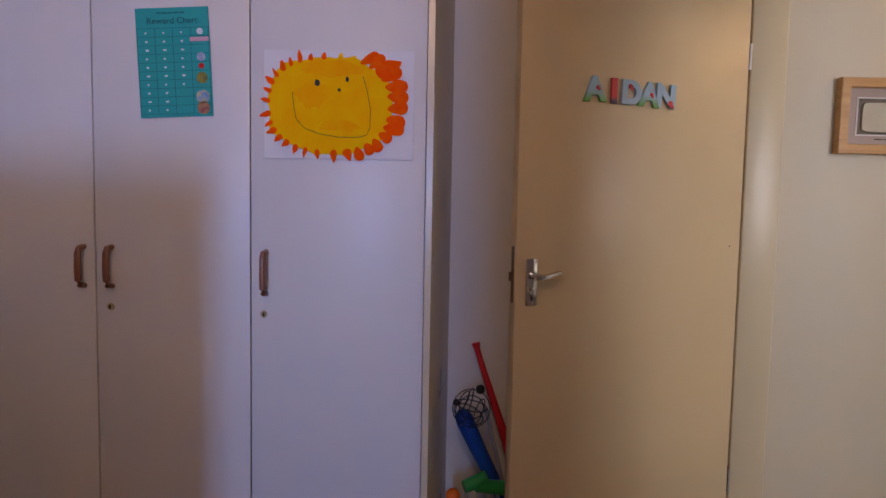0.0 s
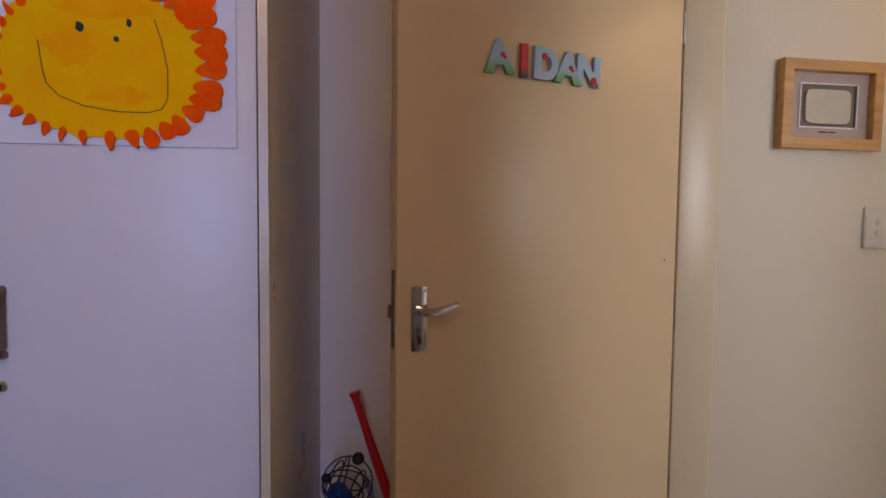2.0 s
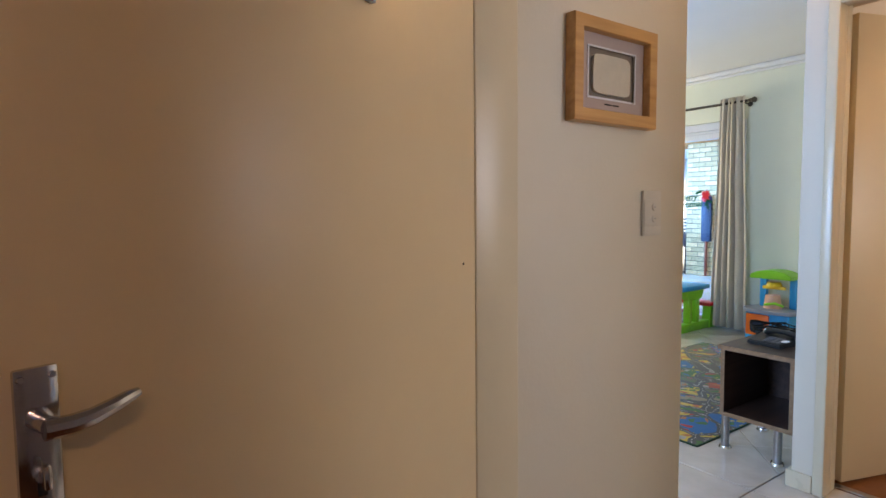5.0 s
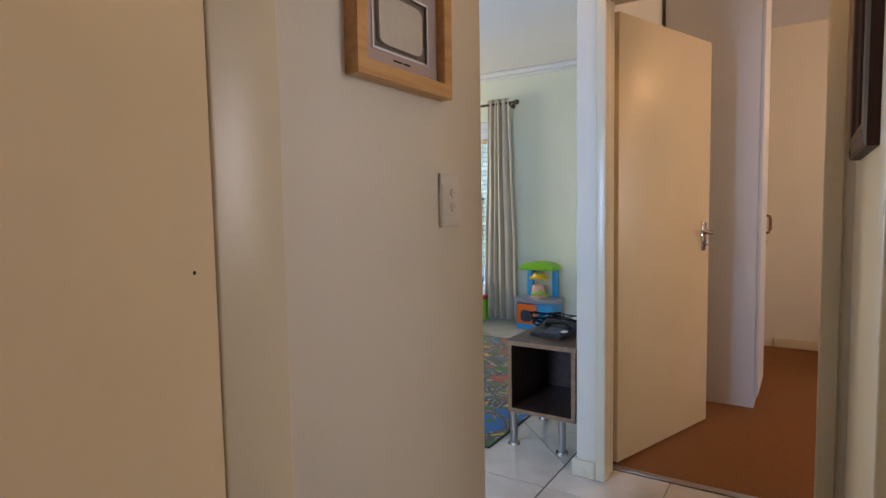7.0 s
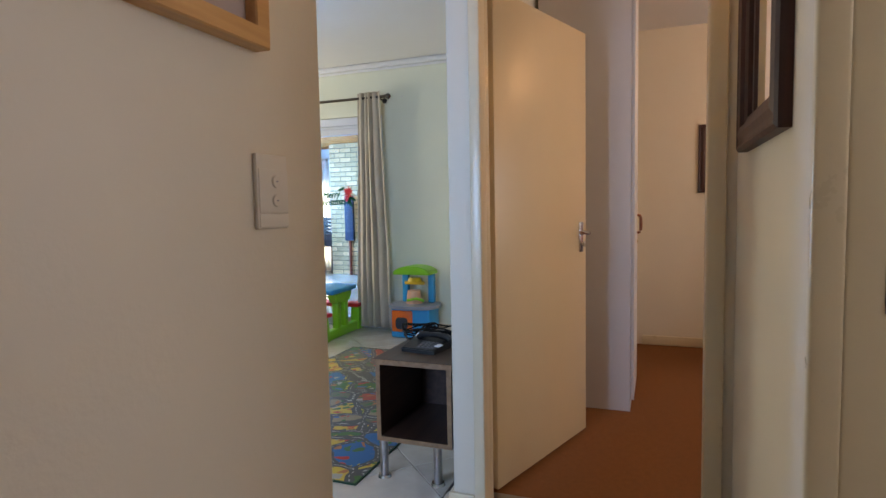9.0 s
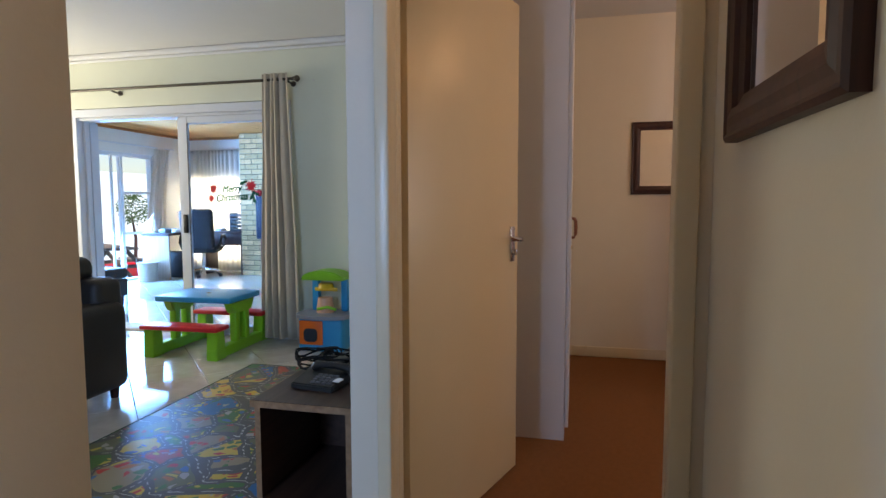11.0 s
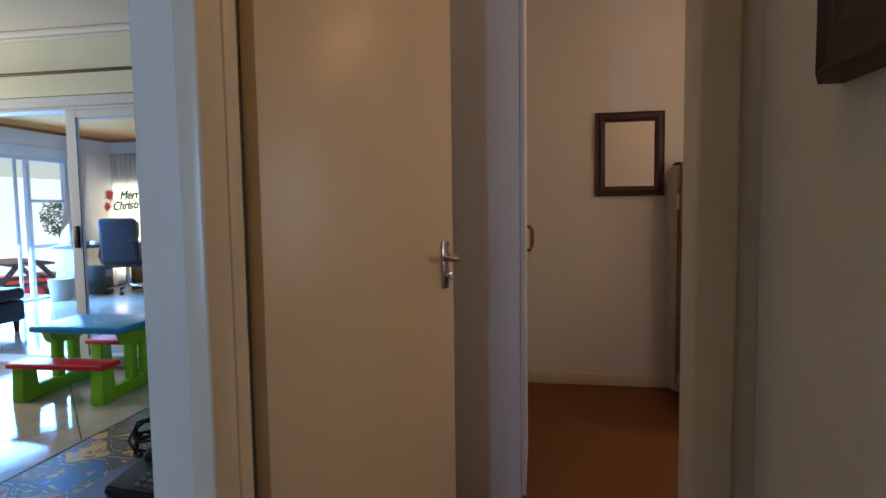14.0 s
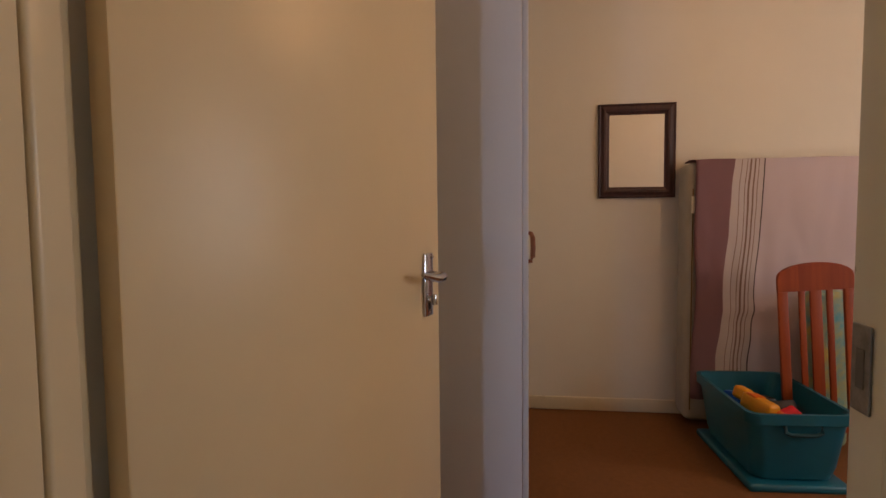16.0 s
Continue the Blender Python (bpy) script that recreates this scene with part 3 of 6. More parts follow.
for k in range(34):
    a = radians(-172 + k * 10.6)
    c, s = math.cos(a), math.sin(a)
    right = max(c, 0.0) ** 0.7
    ln, wd = 0.042 + 0.020 * right + rng.uniform(-0.009, 0.008), 0.0085 + 0.0155 * right + rng.uniform(-0.001, 0.003)
    if 38 < math.degrees(a) < 50:
        ln, wd = 0.082, 0.030
    if s < -0.55:
        ln *= 0.75
    elif c < -0.5:
        ln *= 0.8
    if 70 < math.degrees(a) < 105:
        ln, wd = 0.022, 0.009
    wide_foot = right < 0.45 or 38 < math.degrees(a) < 50
    px = CX + 0.176 * math.copysign(abs(c) ** 0.83, c)
    pz = CZ + 0.134 * math.copysign(abs(s) ** 0.83, s)
    tilt = math.degrees(a) - 90 + rng.uniform(-16, 16) - (18 if s > 0.3 and c < 0.6 else 0)
    outline = [(wd * math.sin(q * math.tau / 14) * (0.75 + (0.38 if wide_foot else -0.30) * math.cos(q * math.tau / 14)) + rng.uniform(-0.0012, 0.0012), ln * (0.5 - 0.5 * math.cos(q * math.tau / 14)) - 0.006) for q in range(14)]
    bm = bmesh.new()
    prism(bm, outline, 0.0053, 0.0058 + (k % 4) * 0.0003, ON_FRONT @ pose(px, pz, 0, 0, 0, tilt))
    part("painted_ray", bm, paint_o if not 70 < math.degrees(a) < 84 else paint_y, sunp)
bm = bmesh.new()
for ex, ez, r, q in ((-0.034, 0.063, 0.0072, 1.3), (0.053, 0.074, 0.0046, 1.7), (0.030, 0.043, 0.0047, 1.1)):
    prism(bm, blob(r, r * q, CX + ex, CZ + ez, 14, 0.35), 0.0056, 0.0062, ON_FRONT)
grin = [(-0.107, 0.035), (-0.100, -0.02), (-0.094, -0.043), (-0.072, -0.066), (-0.03, -0.083), (0.03, -0.092), (0.085, -0.092), (0.109, -0.085), (0.120, -0.065), (0.121, -0.01), (0.110, 0.045), (0.098, 0.083)]
tube(bm, [(CX + x, -0.0056, CZ + z) for x, z in grin], 0.0009, 5)
part("pen_lines", bm, ink, sunp, "thin black felt pen marks")

# the teal reward chart
chart = thing("reward_chart", pose(0.414, FY, 1.632, 0, -2.6, 0), "teal paper reward chart with ruled boxes and round stickers", "poster")
bm = bmesh.new()
sheet(bm, -0.107, 0.107, -0.156, 0.156, -0.001, 0.001)
part("paper", bm, mat("paper_teal", (0.008, 0.38, 0.34), 0.6, noise=0.08, scale=20), chart)
me = text_mesh("Reward Chart", 0.026, 0.0003)
me.materials.clear()
me.materials.append(mat("teal_ink", (0.008, 0.10, 0.12), 0.7))
ob = new("title", me)
ob.parent, ob.matrix_basis = chart, pose(0, -0.0034, 0.118) @ ON_FRONT
teal_line = mat("teal_lines", (0.008, 0.14, 0.15), 0.7)
for k in range(5):
    bm = bmesh.new()
    box(bm, -0.045 + k * 0.017, -0.031 + k * 0.017, -0.0036, -0.003, 0.139, 0.143)
    part("subtitle_bar", bm, teal_line, chart)
for k in range(11):
    z = 0.098 - k * 0.0245
    bm = bmesh.new()
    box(bm, -0.104, 0.104, -0.0034, -0.003, z - 0.0006, z + 0.0006)
    part("ruled_line", bm, teal_line, chart)
for x in (-0.104, -0.052, 0.0, 0.052, 0.104):
    bm = bmesh.new()
    box(bm, x - 0.0006, x + 0.0006, -0.0038, -0.0034, -0.147, 0.098)
    part("ruled_line", bm, teal_line, chart)
bm = bmesh.new()
for k in range(10):
    for x in (-0.078, -0.026, 0.026):
        if x > 0 and k > 6:
            continue
        box(bm, x - 0.003, x + 0.002 + 0.002 * (k % 3), -0.0042, -0.0036, 0.082 - k * 0.0245, 0.087 - k * 0.0245)
tagged(part("white_marks", bm, M["paper"], chart), kind="stuff")
for z, r, c in ((0.086, 0.009, M["paper"]), (0.014, 0.012, mat("sticker_pale", (0.60, 0.60, 0.62), 0.4, color2=(0.12, 0.25, 0.5), scale=90)), (-0.012, 0.008, M["pl_red"]), (-0.046, 0.016, mat("sticker_olive", (0.05, 0.10, 0.03), 0.4, color2=(0.35, 0.28, 0.03), scale=60)), (-0.10, 0.019, mat("sticker_blue", (0.05, 0.25, 0.7), 0.4, color2=(0.75, 0.6, 0.05), scale=45)), (-0.132, 0.018, mat("sticker_dark", (0.25, 0.03, 0.06), 0.4, color2=(0.5, 0.3, 0.1), scale=70))):
    bm = bmesh.new()
    prism(bm, blob(r, r, 0.08, z, 20, 0.12), 0.0044, 0.005, ON_FRONT)
    part("sticker", bm, c, chart)
bm = bmesh.new()
box(bm, 0.05, 0.105, -0.005, -0.0044, 0.058, 0.07)
part("label_strip", bm, mat("pink_strip", (0.7, 0.4, 0.45), 0.6), chart)

# toys stacked behind the door
vu = thing("toy_horn", pose(1.328, 3.70, 0.715, 0, 0, 0), "long red plastic toy horn leaning behind the door", "toy")
bm = bmesh.new()
tube(bm, [(0, 0, 0), (0.005, -0.002, -0.02), (0.017, -0.006, -0.06), (0.085, -0.02, -0.26), (0.15, -0.03, -0.45), (0.205, -0.04, -0.60), (0.24, -0.045, -0.66)], [0.017, 0.012, 0.011, 0.015, 0.022, 0.034, 0.055], 18)
part("horn", bm, M["pl_red"], vu)
bat = thing("toy_bat", pose(1.277, 3.62, 0.468, 0, 0, 0), "blue plastic toy bat leaning in the corner", "toy")
bm = bmesh.new()
tube(bm, [(-0.005, 0, 0.01), (0.0, 0, 0.0), (0.014, 0, -0.03), (0.06, 0.01, -0.13), (0.12, 0.02, -0.25), (0.175, 0.03, -0.37), (0.205, 0.03, -0.455)], [0.012, 0.028, 0.034, 0.03, 0.027, 0.02, 0.012], 16)
part("blade", bm, M["pl_deepblue"], bat)
rk = thing("toy_wire_ball", pose(1.312, 3.57, 0.505), "dark wire toy ball on top of the toys", "toy")
wire_dark = mat("wire_dark", (0.03, 0.04, 0.08), 0.4, 0.5)
for k in range(7):
    bm = bmesh.new()
    q = Euler((rng.uniform(0, 3), rng.uniform(0, 3), rng.uniform(0, 3))).to_matrix()
    r = 0.045 + 0.012 * (k % 3)
    tube(bm, [q @ Vector((r * math.cos(i * math.tau / 18), r * math.sin(i * math.tau / 18), 0.012 * k - 0.04)) for i in range(18)], 0.0022, 5, True)
    part("wire_ring", bm, wire_dark, rk)
bm = bmesh.new()
ball(bm, 0.017, pose(0.03, -0.02, 0.075))
part("knob", bm, M["black"], rk)
bm = bmesh.new()
ball(bm, 0.013, pose(-0.055, -0.02, 0.025))
part("knob", bm, M["black"], rk)
wh = thing("toy_racket", pose(1.40, 3.60, 0.36), "slim grey toy racket handle leaning behind the door", "toy")
bm = bmesh.new()
box(bm, -0.008, 0.008, -0.006, 0.006, -0.36, 0.14, 0.004, 2, pose(0, 0, 0, 0, -14, 0))
part("handle", bm, M["pl_grey"], wh)
gr = thing("green_toy", pose(1.32, 3.54, 0.0), "green plastic toy cup lying on the toy basket", "toy")
bm = bmesh.new()
cyl(bm, 0.022, 0.027, 0.09, pose(-0.03, 0, 0.222, 0, 75, 20), 18)
cyl(bm, 0.025, 0.025, 0.12, pose(0.02, 0.03, 0.215, 0, 80, -30), 16)
part("cup", bm, mat("plastic_green", (0.02, 0.30, 0.05), 0.4, noise=0.1), gr)
orb = thing("toy_ball", pose(1.250, 3.475, 0.222), "small orange plastic ball on the toy basket", "ball")
bm = bmesh.new()
ball(bm, 0.026, pose(0, 0, 0), 18)
part("ball", bm, M["pl_orange"], orb)
bk = thing("toy_basket", pose(1.325, 3.53, 0.0), "white plastic lattice toy basket on the carpet", "basket")
for k in range(12):
    a = k * math.tau / 12
    bm = bmesh.new()
    tube(bm, [(0.075 * math.cos(a), 0.075 * math.sin(a), 0.0), (0.09 * math.cos(a + 0.25), 0.09 * math.sin(a + 0.25), 0.19)], 0.004, 6)
    tube(bm, [(0.075 * math.cos(a), 0.075 * math.sin(a), 0.0), (0.09 * math.cos(a - 0.25), 0.09 * math.sin(a - 0.25), 0.19)], 0.004, 6)
    part("slat", bm, M["pl_white"], bk)
bm = bmesh.new()
tube(bm, [(0.09 * math.cos(i * math.tau / 24), 0.09 * math.sin(i * math.tau / 24), 0.19) for i in range(24)], 0.006, 8, True)
part("rim", bm, M["pl_white"], bk)
bm = bmesh.new()
cyl(bm, 0.078, 0.078, 0.006, pose(0, 0, 0), 24)
part("base", bm, M["pl_white"], bk)


# ---------- hall ----------
def moulding_frame(parent, w, h, width, depth, material, steps=((0, 0.6), (0.35, 1.0), (0.8, 1.0), (1, 0.45))):
    """Four mitred lengths in the xz plane, front at -y; steps: the profile from the outer to the inner edge."""
    prof = [(0, 0.0)] + [(a * width, b * depth) for a, b in steps] + [(width, 0.0)]
    corners = [(-w / 2, -h / 2, 1, 1), (w / 2, -h / 2, -1, 1), (w / 2, h / 2, -1, -1), (-w / 2, h / 2, 1, -1)]
    for i in range(4):
        a, b = corners[i], corners[(i + 1) % 4]
        bm = bmesh.new()
        ra = [bm.verts.new((a[0] + a[2] * o, -d, a[1] + a[3] * o)) for o, d in prof]
        rb = [bm.verts.new((b[0] + b[2] * o, -d, b[1] + b[3] * o)) for o, d in prof]
        n = len(prof)
        for k in range(n):
            bm.faces.new((ra[k], ra[(k + 1) % n], rb[(k + 1) % n], rb[k]))
        bm.faces.new(ra)
        bm.faces.new(rb[::-1])
        part("frame_side", bm, material, parent, smooth=False)


WA = 3.662
pic = thing("box_frame", pose(2.781, WA, 1.587, 0, 0.4, 0), "blond wooden box frame holding a small plaster tablet", "picture")
moulding_frame(pic, 0.343, 0.270, 0.034, 0.032, M["light_wood"], ((0, 0.9), (0.06, 1.0), (0.94, 1.0), (1, 0.9)))
bm = bmesh.new()
for b in ((-0.138, 0.138, -0.009, -0.006, 0.065, 0.102), (-0.138, 0.138, -0.009, -0.006, -0.102, -0.065), (-0.138, -0.098, -0.009, -0.006, -0.0648, 0.0648), (0.098, 0.138, -0.009, -0.006, -0.0648, 0.0648)):
    box(bm, *b)
part("mount", bm, mat("mount_card_pink", (0.50, 0.40, 0.36), 0.8, noise=0.06, scale=30), pic, "dusky pink mount card")
bm = bmesh.new()
for b in ((-0.1005, 0.1005, -0.0115, -0.0095, 0.064, 0.069), (-0.1005, 0.1005, -0.0115, -0.0095, -0.069, -0.064), (-0.1005, -0.0955, -0.0115, -0.0095, -0.0638, 0.0638), (0.0955, 0.1005, -0.0115, -0.0095, -0.0638, 0.0638)):
    box(bm, *b)
part("mount_bevel", bm, M["paper"], pic, "white bevelled mount edge")
bm = bmesh.new()
box(bm, -0.0975, 0.0975, -0.0035, -0.0015, -0.0665, 0.0665)
part("backing", bm, mat("backing_taupe", (0.22, 0.18, 0.14), 0.8, noise=0.06, scale=30), pic)
bm = bmesh.new()
prism(bm, blob(0.077, 0.052, -0.002, -0.002, 48, 0.015, 7), 0.004, 0.012, ON_FRONT)
part("plaster_tablet", bm, mat("plaster", (0.62, 0.58, 0.48), 0.8, noise=0.1, scale=30, bump=0.5, bump_scale=40), pic, "cream plaster tablet")
bm = bmesh.new()
for k in range(2):
    box(bm, -0.03 + k * 0.035, 0.0 + k * 0.03, -0.0098, -0.0092, -0.0825, -0.0785)
part("caption", bm, ink, pic, "short line of small dark lettering")

sw = thing("light_switch", pose(2.972, WA, 1.211), "white double light switch on the hall wall", "light switch")
bm = bmesh.new()
box(bm, -0.043, 0.043, -0.009, 0.0, -0.066, 0.066, 0.003)
part("plate", bm, M["pl_white"], sw)
bm = bmesh.new()
box(bm, -0.040, 0.040, -0.0115, -0.0088, -0.038, 0.040, 0.0012)
part("panel", bm, M["pl_white"], sw)
bm = bmesh.new()
box(bm, -0.040, 0.040, -0.0112, -0.0088, -0.063, -0.0395, 0.0012)
part("cover_strip", bm, M["pl_white"], sw)
for z in (0.018, -0.016):
    bm = bmesh.new()
    cyl(bm, 0.0115, 0.010, 0.004, pose(0.004, -0.011, z, 90), 22)
    part("rocker", bm, M["pl_white"], sw)
    bm = bmesh.new()
    box(bm, 0.001, 0.007, -0.0158, -0.0148, z - 0.001, z + 0.001)
    part("mark", bm, M["pl_grey"], sw)


def wall_mirror(m, w, h, width, depth, label):
    ob = thing("wall_mirror", m, label, "mirror")
    moulding_frame(ob, w, h, width, depth, M["dark_frame"], ((0, 0.75), (0.10, 0.95), (0.2, 0.8), (0.34, 0.85), (0.52, 1.0), (0.72, 0.9), (0.78, 0.6), (1, 0.42)))
    bm = bmesh.new()
    box(bm, -w / 2 + width - 0.004, w / 2 - width + 0.004, -0.008, -0.004, -h / 2 + width - 0.004, h / 2 - width + 0.004)
    part("mirror_glass", bm, M["mirror"], ob, "clear silvered mirror glass")
    return ob


wall_mirror(pose(3.64, 2.775, 1.72, 0, 0, 180), 0.56, 0.81, 0.085, 0.032, "tall dark mahogany framed mirror on the hall wall")


def bulb_disc(m):
    ob = thing("bulb_disc", m, "unseen white disc on the ceiling above a warm bulb", "lamp", "ceiling lights")
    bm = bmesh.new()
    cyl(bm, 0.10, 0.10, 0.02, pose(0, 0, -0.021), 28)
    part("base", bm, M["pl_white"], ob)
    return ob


# one disc over each bulb; the two in the bedrooms are made up
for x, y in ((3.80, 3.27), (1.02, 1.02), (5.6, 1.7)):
    bulb_disc(pose(x, y, CEIL - 0.001))


# ---------- far bedroom ----------
def strike_plate(m, parent):
    bm = bmesh.new()
    box(bm, -0.0145, 0.0145, -0.0012, 0.0012, -0.04, 0.04, 0.0008, 1, m)
    sp = part("strike_plate", bm, mat("worn_plate", (0.30, 0.28, 0.26), 0.4, 0.8, noise=0.5, scale=60), parent, "worn steel strike plate with old paint")
    bm = bmesh.new()
    box(bm, -0.006, 0.006, -0.0018, 0.0018, -0.018, 0.018, 0, 1, m)
    part("latch_slot", bm, mat("slot_grey", (0.12, 0.11, 0.10), 0.7), sp)


strike_plate(pose(4.2615, 2.8437, 1.045), bpy.data.objects["door_frame_2"])
strike_plate(pose(3.1985, 2.658, 1.035, 0, 0, 90), bpy.data.objects["door_frame_3"])

cb = thing("built_in_cupboard", pose(5.437, 3.128, 0), "white built-in cupboard with brown wooden handles standing on the carpet", "cupboard")
bm = bmesh.new()
box(bm, 0.0, 0.47, 0.018, 0.525, 0.0, 2.5, 0.003)
part("carcass", bm, M["cupboard"], cb)
for k in range(1):
    bm = bmesh.new()
    box(bm, 0.004, 0.466, -0.002, 0.016, 0.07, 2.45, 0.002)
    dr = part("door", bm, M["cupboard"], cb)
    if k == 0:
        bow_handle(dr, 0.42, 1.0, 1.11, -0.002, -0.7)
        keyhole(dr, 0.42, 0.945, -0.002)

wall_mirror(pose(7.12, 2.492, 1.528, 0, 0, 270), 0.428, 0.535, 0.062, 0.022, "dark mahogany framed mirror on the bedroom wall")

mt = thing("upright_mattress", pose(6.90, 2.27, 0.0), "mattress standing upright against the wall under a striped sheet", "mattress")
bm = bmesh.new()
box(bm, 0.0, 0.2, -1.95, 0.0, 0.03, 1.44, 0.045, 4)
part("mattress", bm, cloth("mattress_ticking", (0.42, 0.38, 0.32), 0, (0.50, 0.46, 0.40)), mt, "beige mattress with rounded edges")
bm = bmesh.new()
tube(bm, [(-0.004, -0.03, z) for z in (0.1, 0.4, 0.8, 1.1, 1.3)], 0.004, 6)
part("piping", bm, cloth("piping_tan", (0.25, 0.16, 0.08)), mt)
bm = bmesh.new()
box(bm, -0.012, -0.002, -0.045, -0.02, 1.17, 1.26, 0.003)
part("label_tag", bm, M["pl_white"], mt, "pale fabric loop")


def drape(bm, y0, y1, z0, z1, x, top_depth, ny, fold, thick=0.006, seed=0.0):
    """A cloth that hangs over the top edge of the mattress, with soft folds."""
    nz = 40
    rows = []
    for j in range(nz + 5):
        row = []
        for i in range(ny + 1):
            v = i / ny
            y = y0 + (y1 - y0) * v
            if j <= nz:
                z = z0 + (z1 - z0) * j / nz
                hang = 1 - j / nz
                n = noise.noise((y * 5 + seed, z * 1.1, seed)) + 0.5 * noise.noise((y * 13, z * 3.0, seed + 2))
                crease = 0.022 * math.exp(-((z - 0.66 - 0.12 * (v - 0.2)) / 0.035) ** 2) * max(0.0, 1 - abs(v - 0.17) / 0.16)
                row.append(bm.verts.new((x - abs(n) * fold * (0.25 + hang) - crease, y + 0.02 * noise.noise((z * 2, y, seed)), z)))
            else:
                q = (j - nz) / 4
                row.append(bm.verts.new((x + top_depth * q, y, z1 + 0.008 * math.sin(q * math.pi) + 0.004 * noise.noise((y * 9, q, seed)))))
        rows.append(row)
    for a, b in zip(rows, rows[1:]):
        for i in range(ny):
            bm.faces.new((a[i], a[i + 1], b[i + 1], b[i]))


def striped(name):
    """Cotton with a mauve end panel, woven stripes and a pale lilac field, laid out along y."""
    m = cloth(name, (0.55, 0.45, 0.46))
    nt = m.node_tree
    tc, sp, mr, ramp = (nt.nodes.new("ShaderNode" + k) for k in ("TexCoord", "SeparateXYZ", "MapRange", "ValToRGB"))
    nt.links.new(tc.outputs["Object"], sp.inputs[0])
    slant, wavy = nt.nodes.new("ShaderNodeMath"), nt.nodes.new("ShaderNodeMath")
    slant.operation = wavy.operation = "MULTIPLY_ADD"
    slant.inputs[1].default_value, wavy.inputs[1].default_value = 0.06, 0.05
    soft_wave = nt.nodes.new("ShaderNodeTexNoise")
    soft_wave.inputs["Scale"].default_value, soft_wave.inputs["Detail"].default_value = 3.2, 1
    nt.links.new(tc.outputs["Object"], soft_wave.inputs["Vector"])
    nt.links.new(sp.outputs[2], slant.inputs[0])
    nt.links.new(sp.outputs[1], slant.inputs[2])
    nt.links.new(soft_wave.outputs["Fac"], wavy.inputs[0])
    nt.links.new(slant.outputs[0], wavy.inputs[2])
    nt.links.new(wavy.outputs[0], mr.inputs["Value"])
    mr.inputs["From Min"].default_value, mr.inputs["From Max"].default_value = 0.085, -0.375
    cr = ramp.color_ramp
    cr.interpolation = "CONSTANT"
    mauve, pale, tan, dark, field = (0.23, 0.125, 0.135), (0.56, 0.48, 0.46), (0.25, 0.16, 0.13), (0.06, 0.035, 0.035), (0.58, 0.48, 0.50)
    cr.elements[0].position, cr.elements[0].color = 0.0, (*mauve, 1)
    cr.elements[1].position, cr.elements[1].color = 0.44, (*pale, 1)
    for pos, c in ((0.52, tan), (0.53, pale), (0.58, tan), (0.588, pale), (0.61, tan), (0.63, pale), (0.66, tan), (0.672, pale), (0.70, tan), (0.71, pale), (0.76, dark), (0.772, field)):
        e = cr.elements.new(pos)
        e.color = (*c, 1)
    nt.links.new(mr.outputs[0], ramp.inputs["Fac"])
    nt.links.new(ramp.outputs[0], nt.nodes["Principled BSDF"].inputs["Base Color"])
    return m


sh = thing("striped_sheet", pose(6.888, 2.27, 0.0), "mauve and lilac striped cotton sheet draped over the mattress", "sheet")
bm = bmesh.new()
drape(bm, -0.035, -1.9, 0.17, 1.452, -0.004, 0.20, 90, 0.035)
ob = part("sheet", bm, striped("striped_cotton"), sh)
sol = ob.modifiers.new("thickness", "SOLIDIFY")
sol.thickness = 0.004

# the cot end, leaning on the mattress
cot = thing("cot_end", pose(6.62, 1.70, 0.0, 0, 4, 90), "reddish brown wooden cot end with vertical slats", "cot")


def arch_outline(w, z0, z1, rise, n=16):
    pts = [(-w / 2, z0), (w / 2, z0)]
    for k in range(n + 1):
        a = math.pi * k / n
        pts.append((w / 2 * math.cos(a), z1 + rise * math.sin(a) ** 0.8))
    return pts


ST = Matrix(((1, 0, 0, 0), (0, 0, -1, 0), (0, 1, 0, 0), (0, 0, 0, 1)))
bm = bmesh.new()
prism(bm, arch_outline(0.34, 0.80, 0.86, 0.075), -0.011, 0.011, ST)
bmesh.ops.bevel(bm, geom=list(bm.edges), offset=0.003, segments=2, affect="EDGES")
part("top_rail", bm, M["cot"], cot)
for s in (-1, 1):
    bm = bmesh.new()
    box(bm, s * 0.147 - 0.023, s * 0.147 + 0.023, -0.011, 0.011, 0.0, 0.802, 0.005)
    part("post", bm, M["cot"], cot)
for x in (-0.062, 0.0, 0.062):
    bm = bmesh.new()
    box(bm, x - (0.014 if x else 0.026), x + (0.014 if x else 0.026), -0.008, 0.008, 0.15, 0.802, 0.004)
    part("slat", bm, M["cot"], cot)
bm = bmesh.new()
box(bm, -0.124, 0.124, -0.010, 0.010, 0.10, 0.17, 0.004)
part("bottom_rail", bm, M["cot"], cot)
toyb = thing("toy_bag", pose(6.76, 1.64, 0.0), "bright printed toy bag behind the cot end", "bag")
bm = bmesh.new()
box(bm, -0.06, 0.06, -0.10, 0.08, 0.0, 0.78, 0.03, 3)
part("bag", bm, mat("bag_print", (0.04, 0.4, 0.5), 0.5, color2=(0.75, 0.5, 0.03), scale=9), toyb)

# teal storage tub with toys
tub = thing("storage_tub", pose(6.50, 2.01, 0.0, 0, 0, 3), "teal plastic storage tub full of toys on the carpet", "tub")
bm = bmesh.new()
L0, W0, L1, W1, H = 0.27, 0.165, 0.315, 0.205, 0.34


def rrect(l, w, r, n=5):
    pts = []
    for sx, sy, a0 in ((1, 1, 0), (-1, 1, 90), (-1, -1, 180), (1, -1, 270)):
        for k in range(n + 1):
            a = radians(a0 + 90 * k / n)
            pts.append((sx * (l - r) + r * math.cos(a), sy * (w - r) + r * math.sin(a)))
    return pts


lid = bmesh.new()
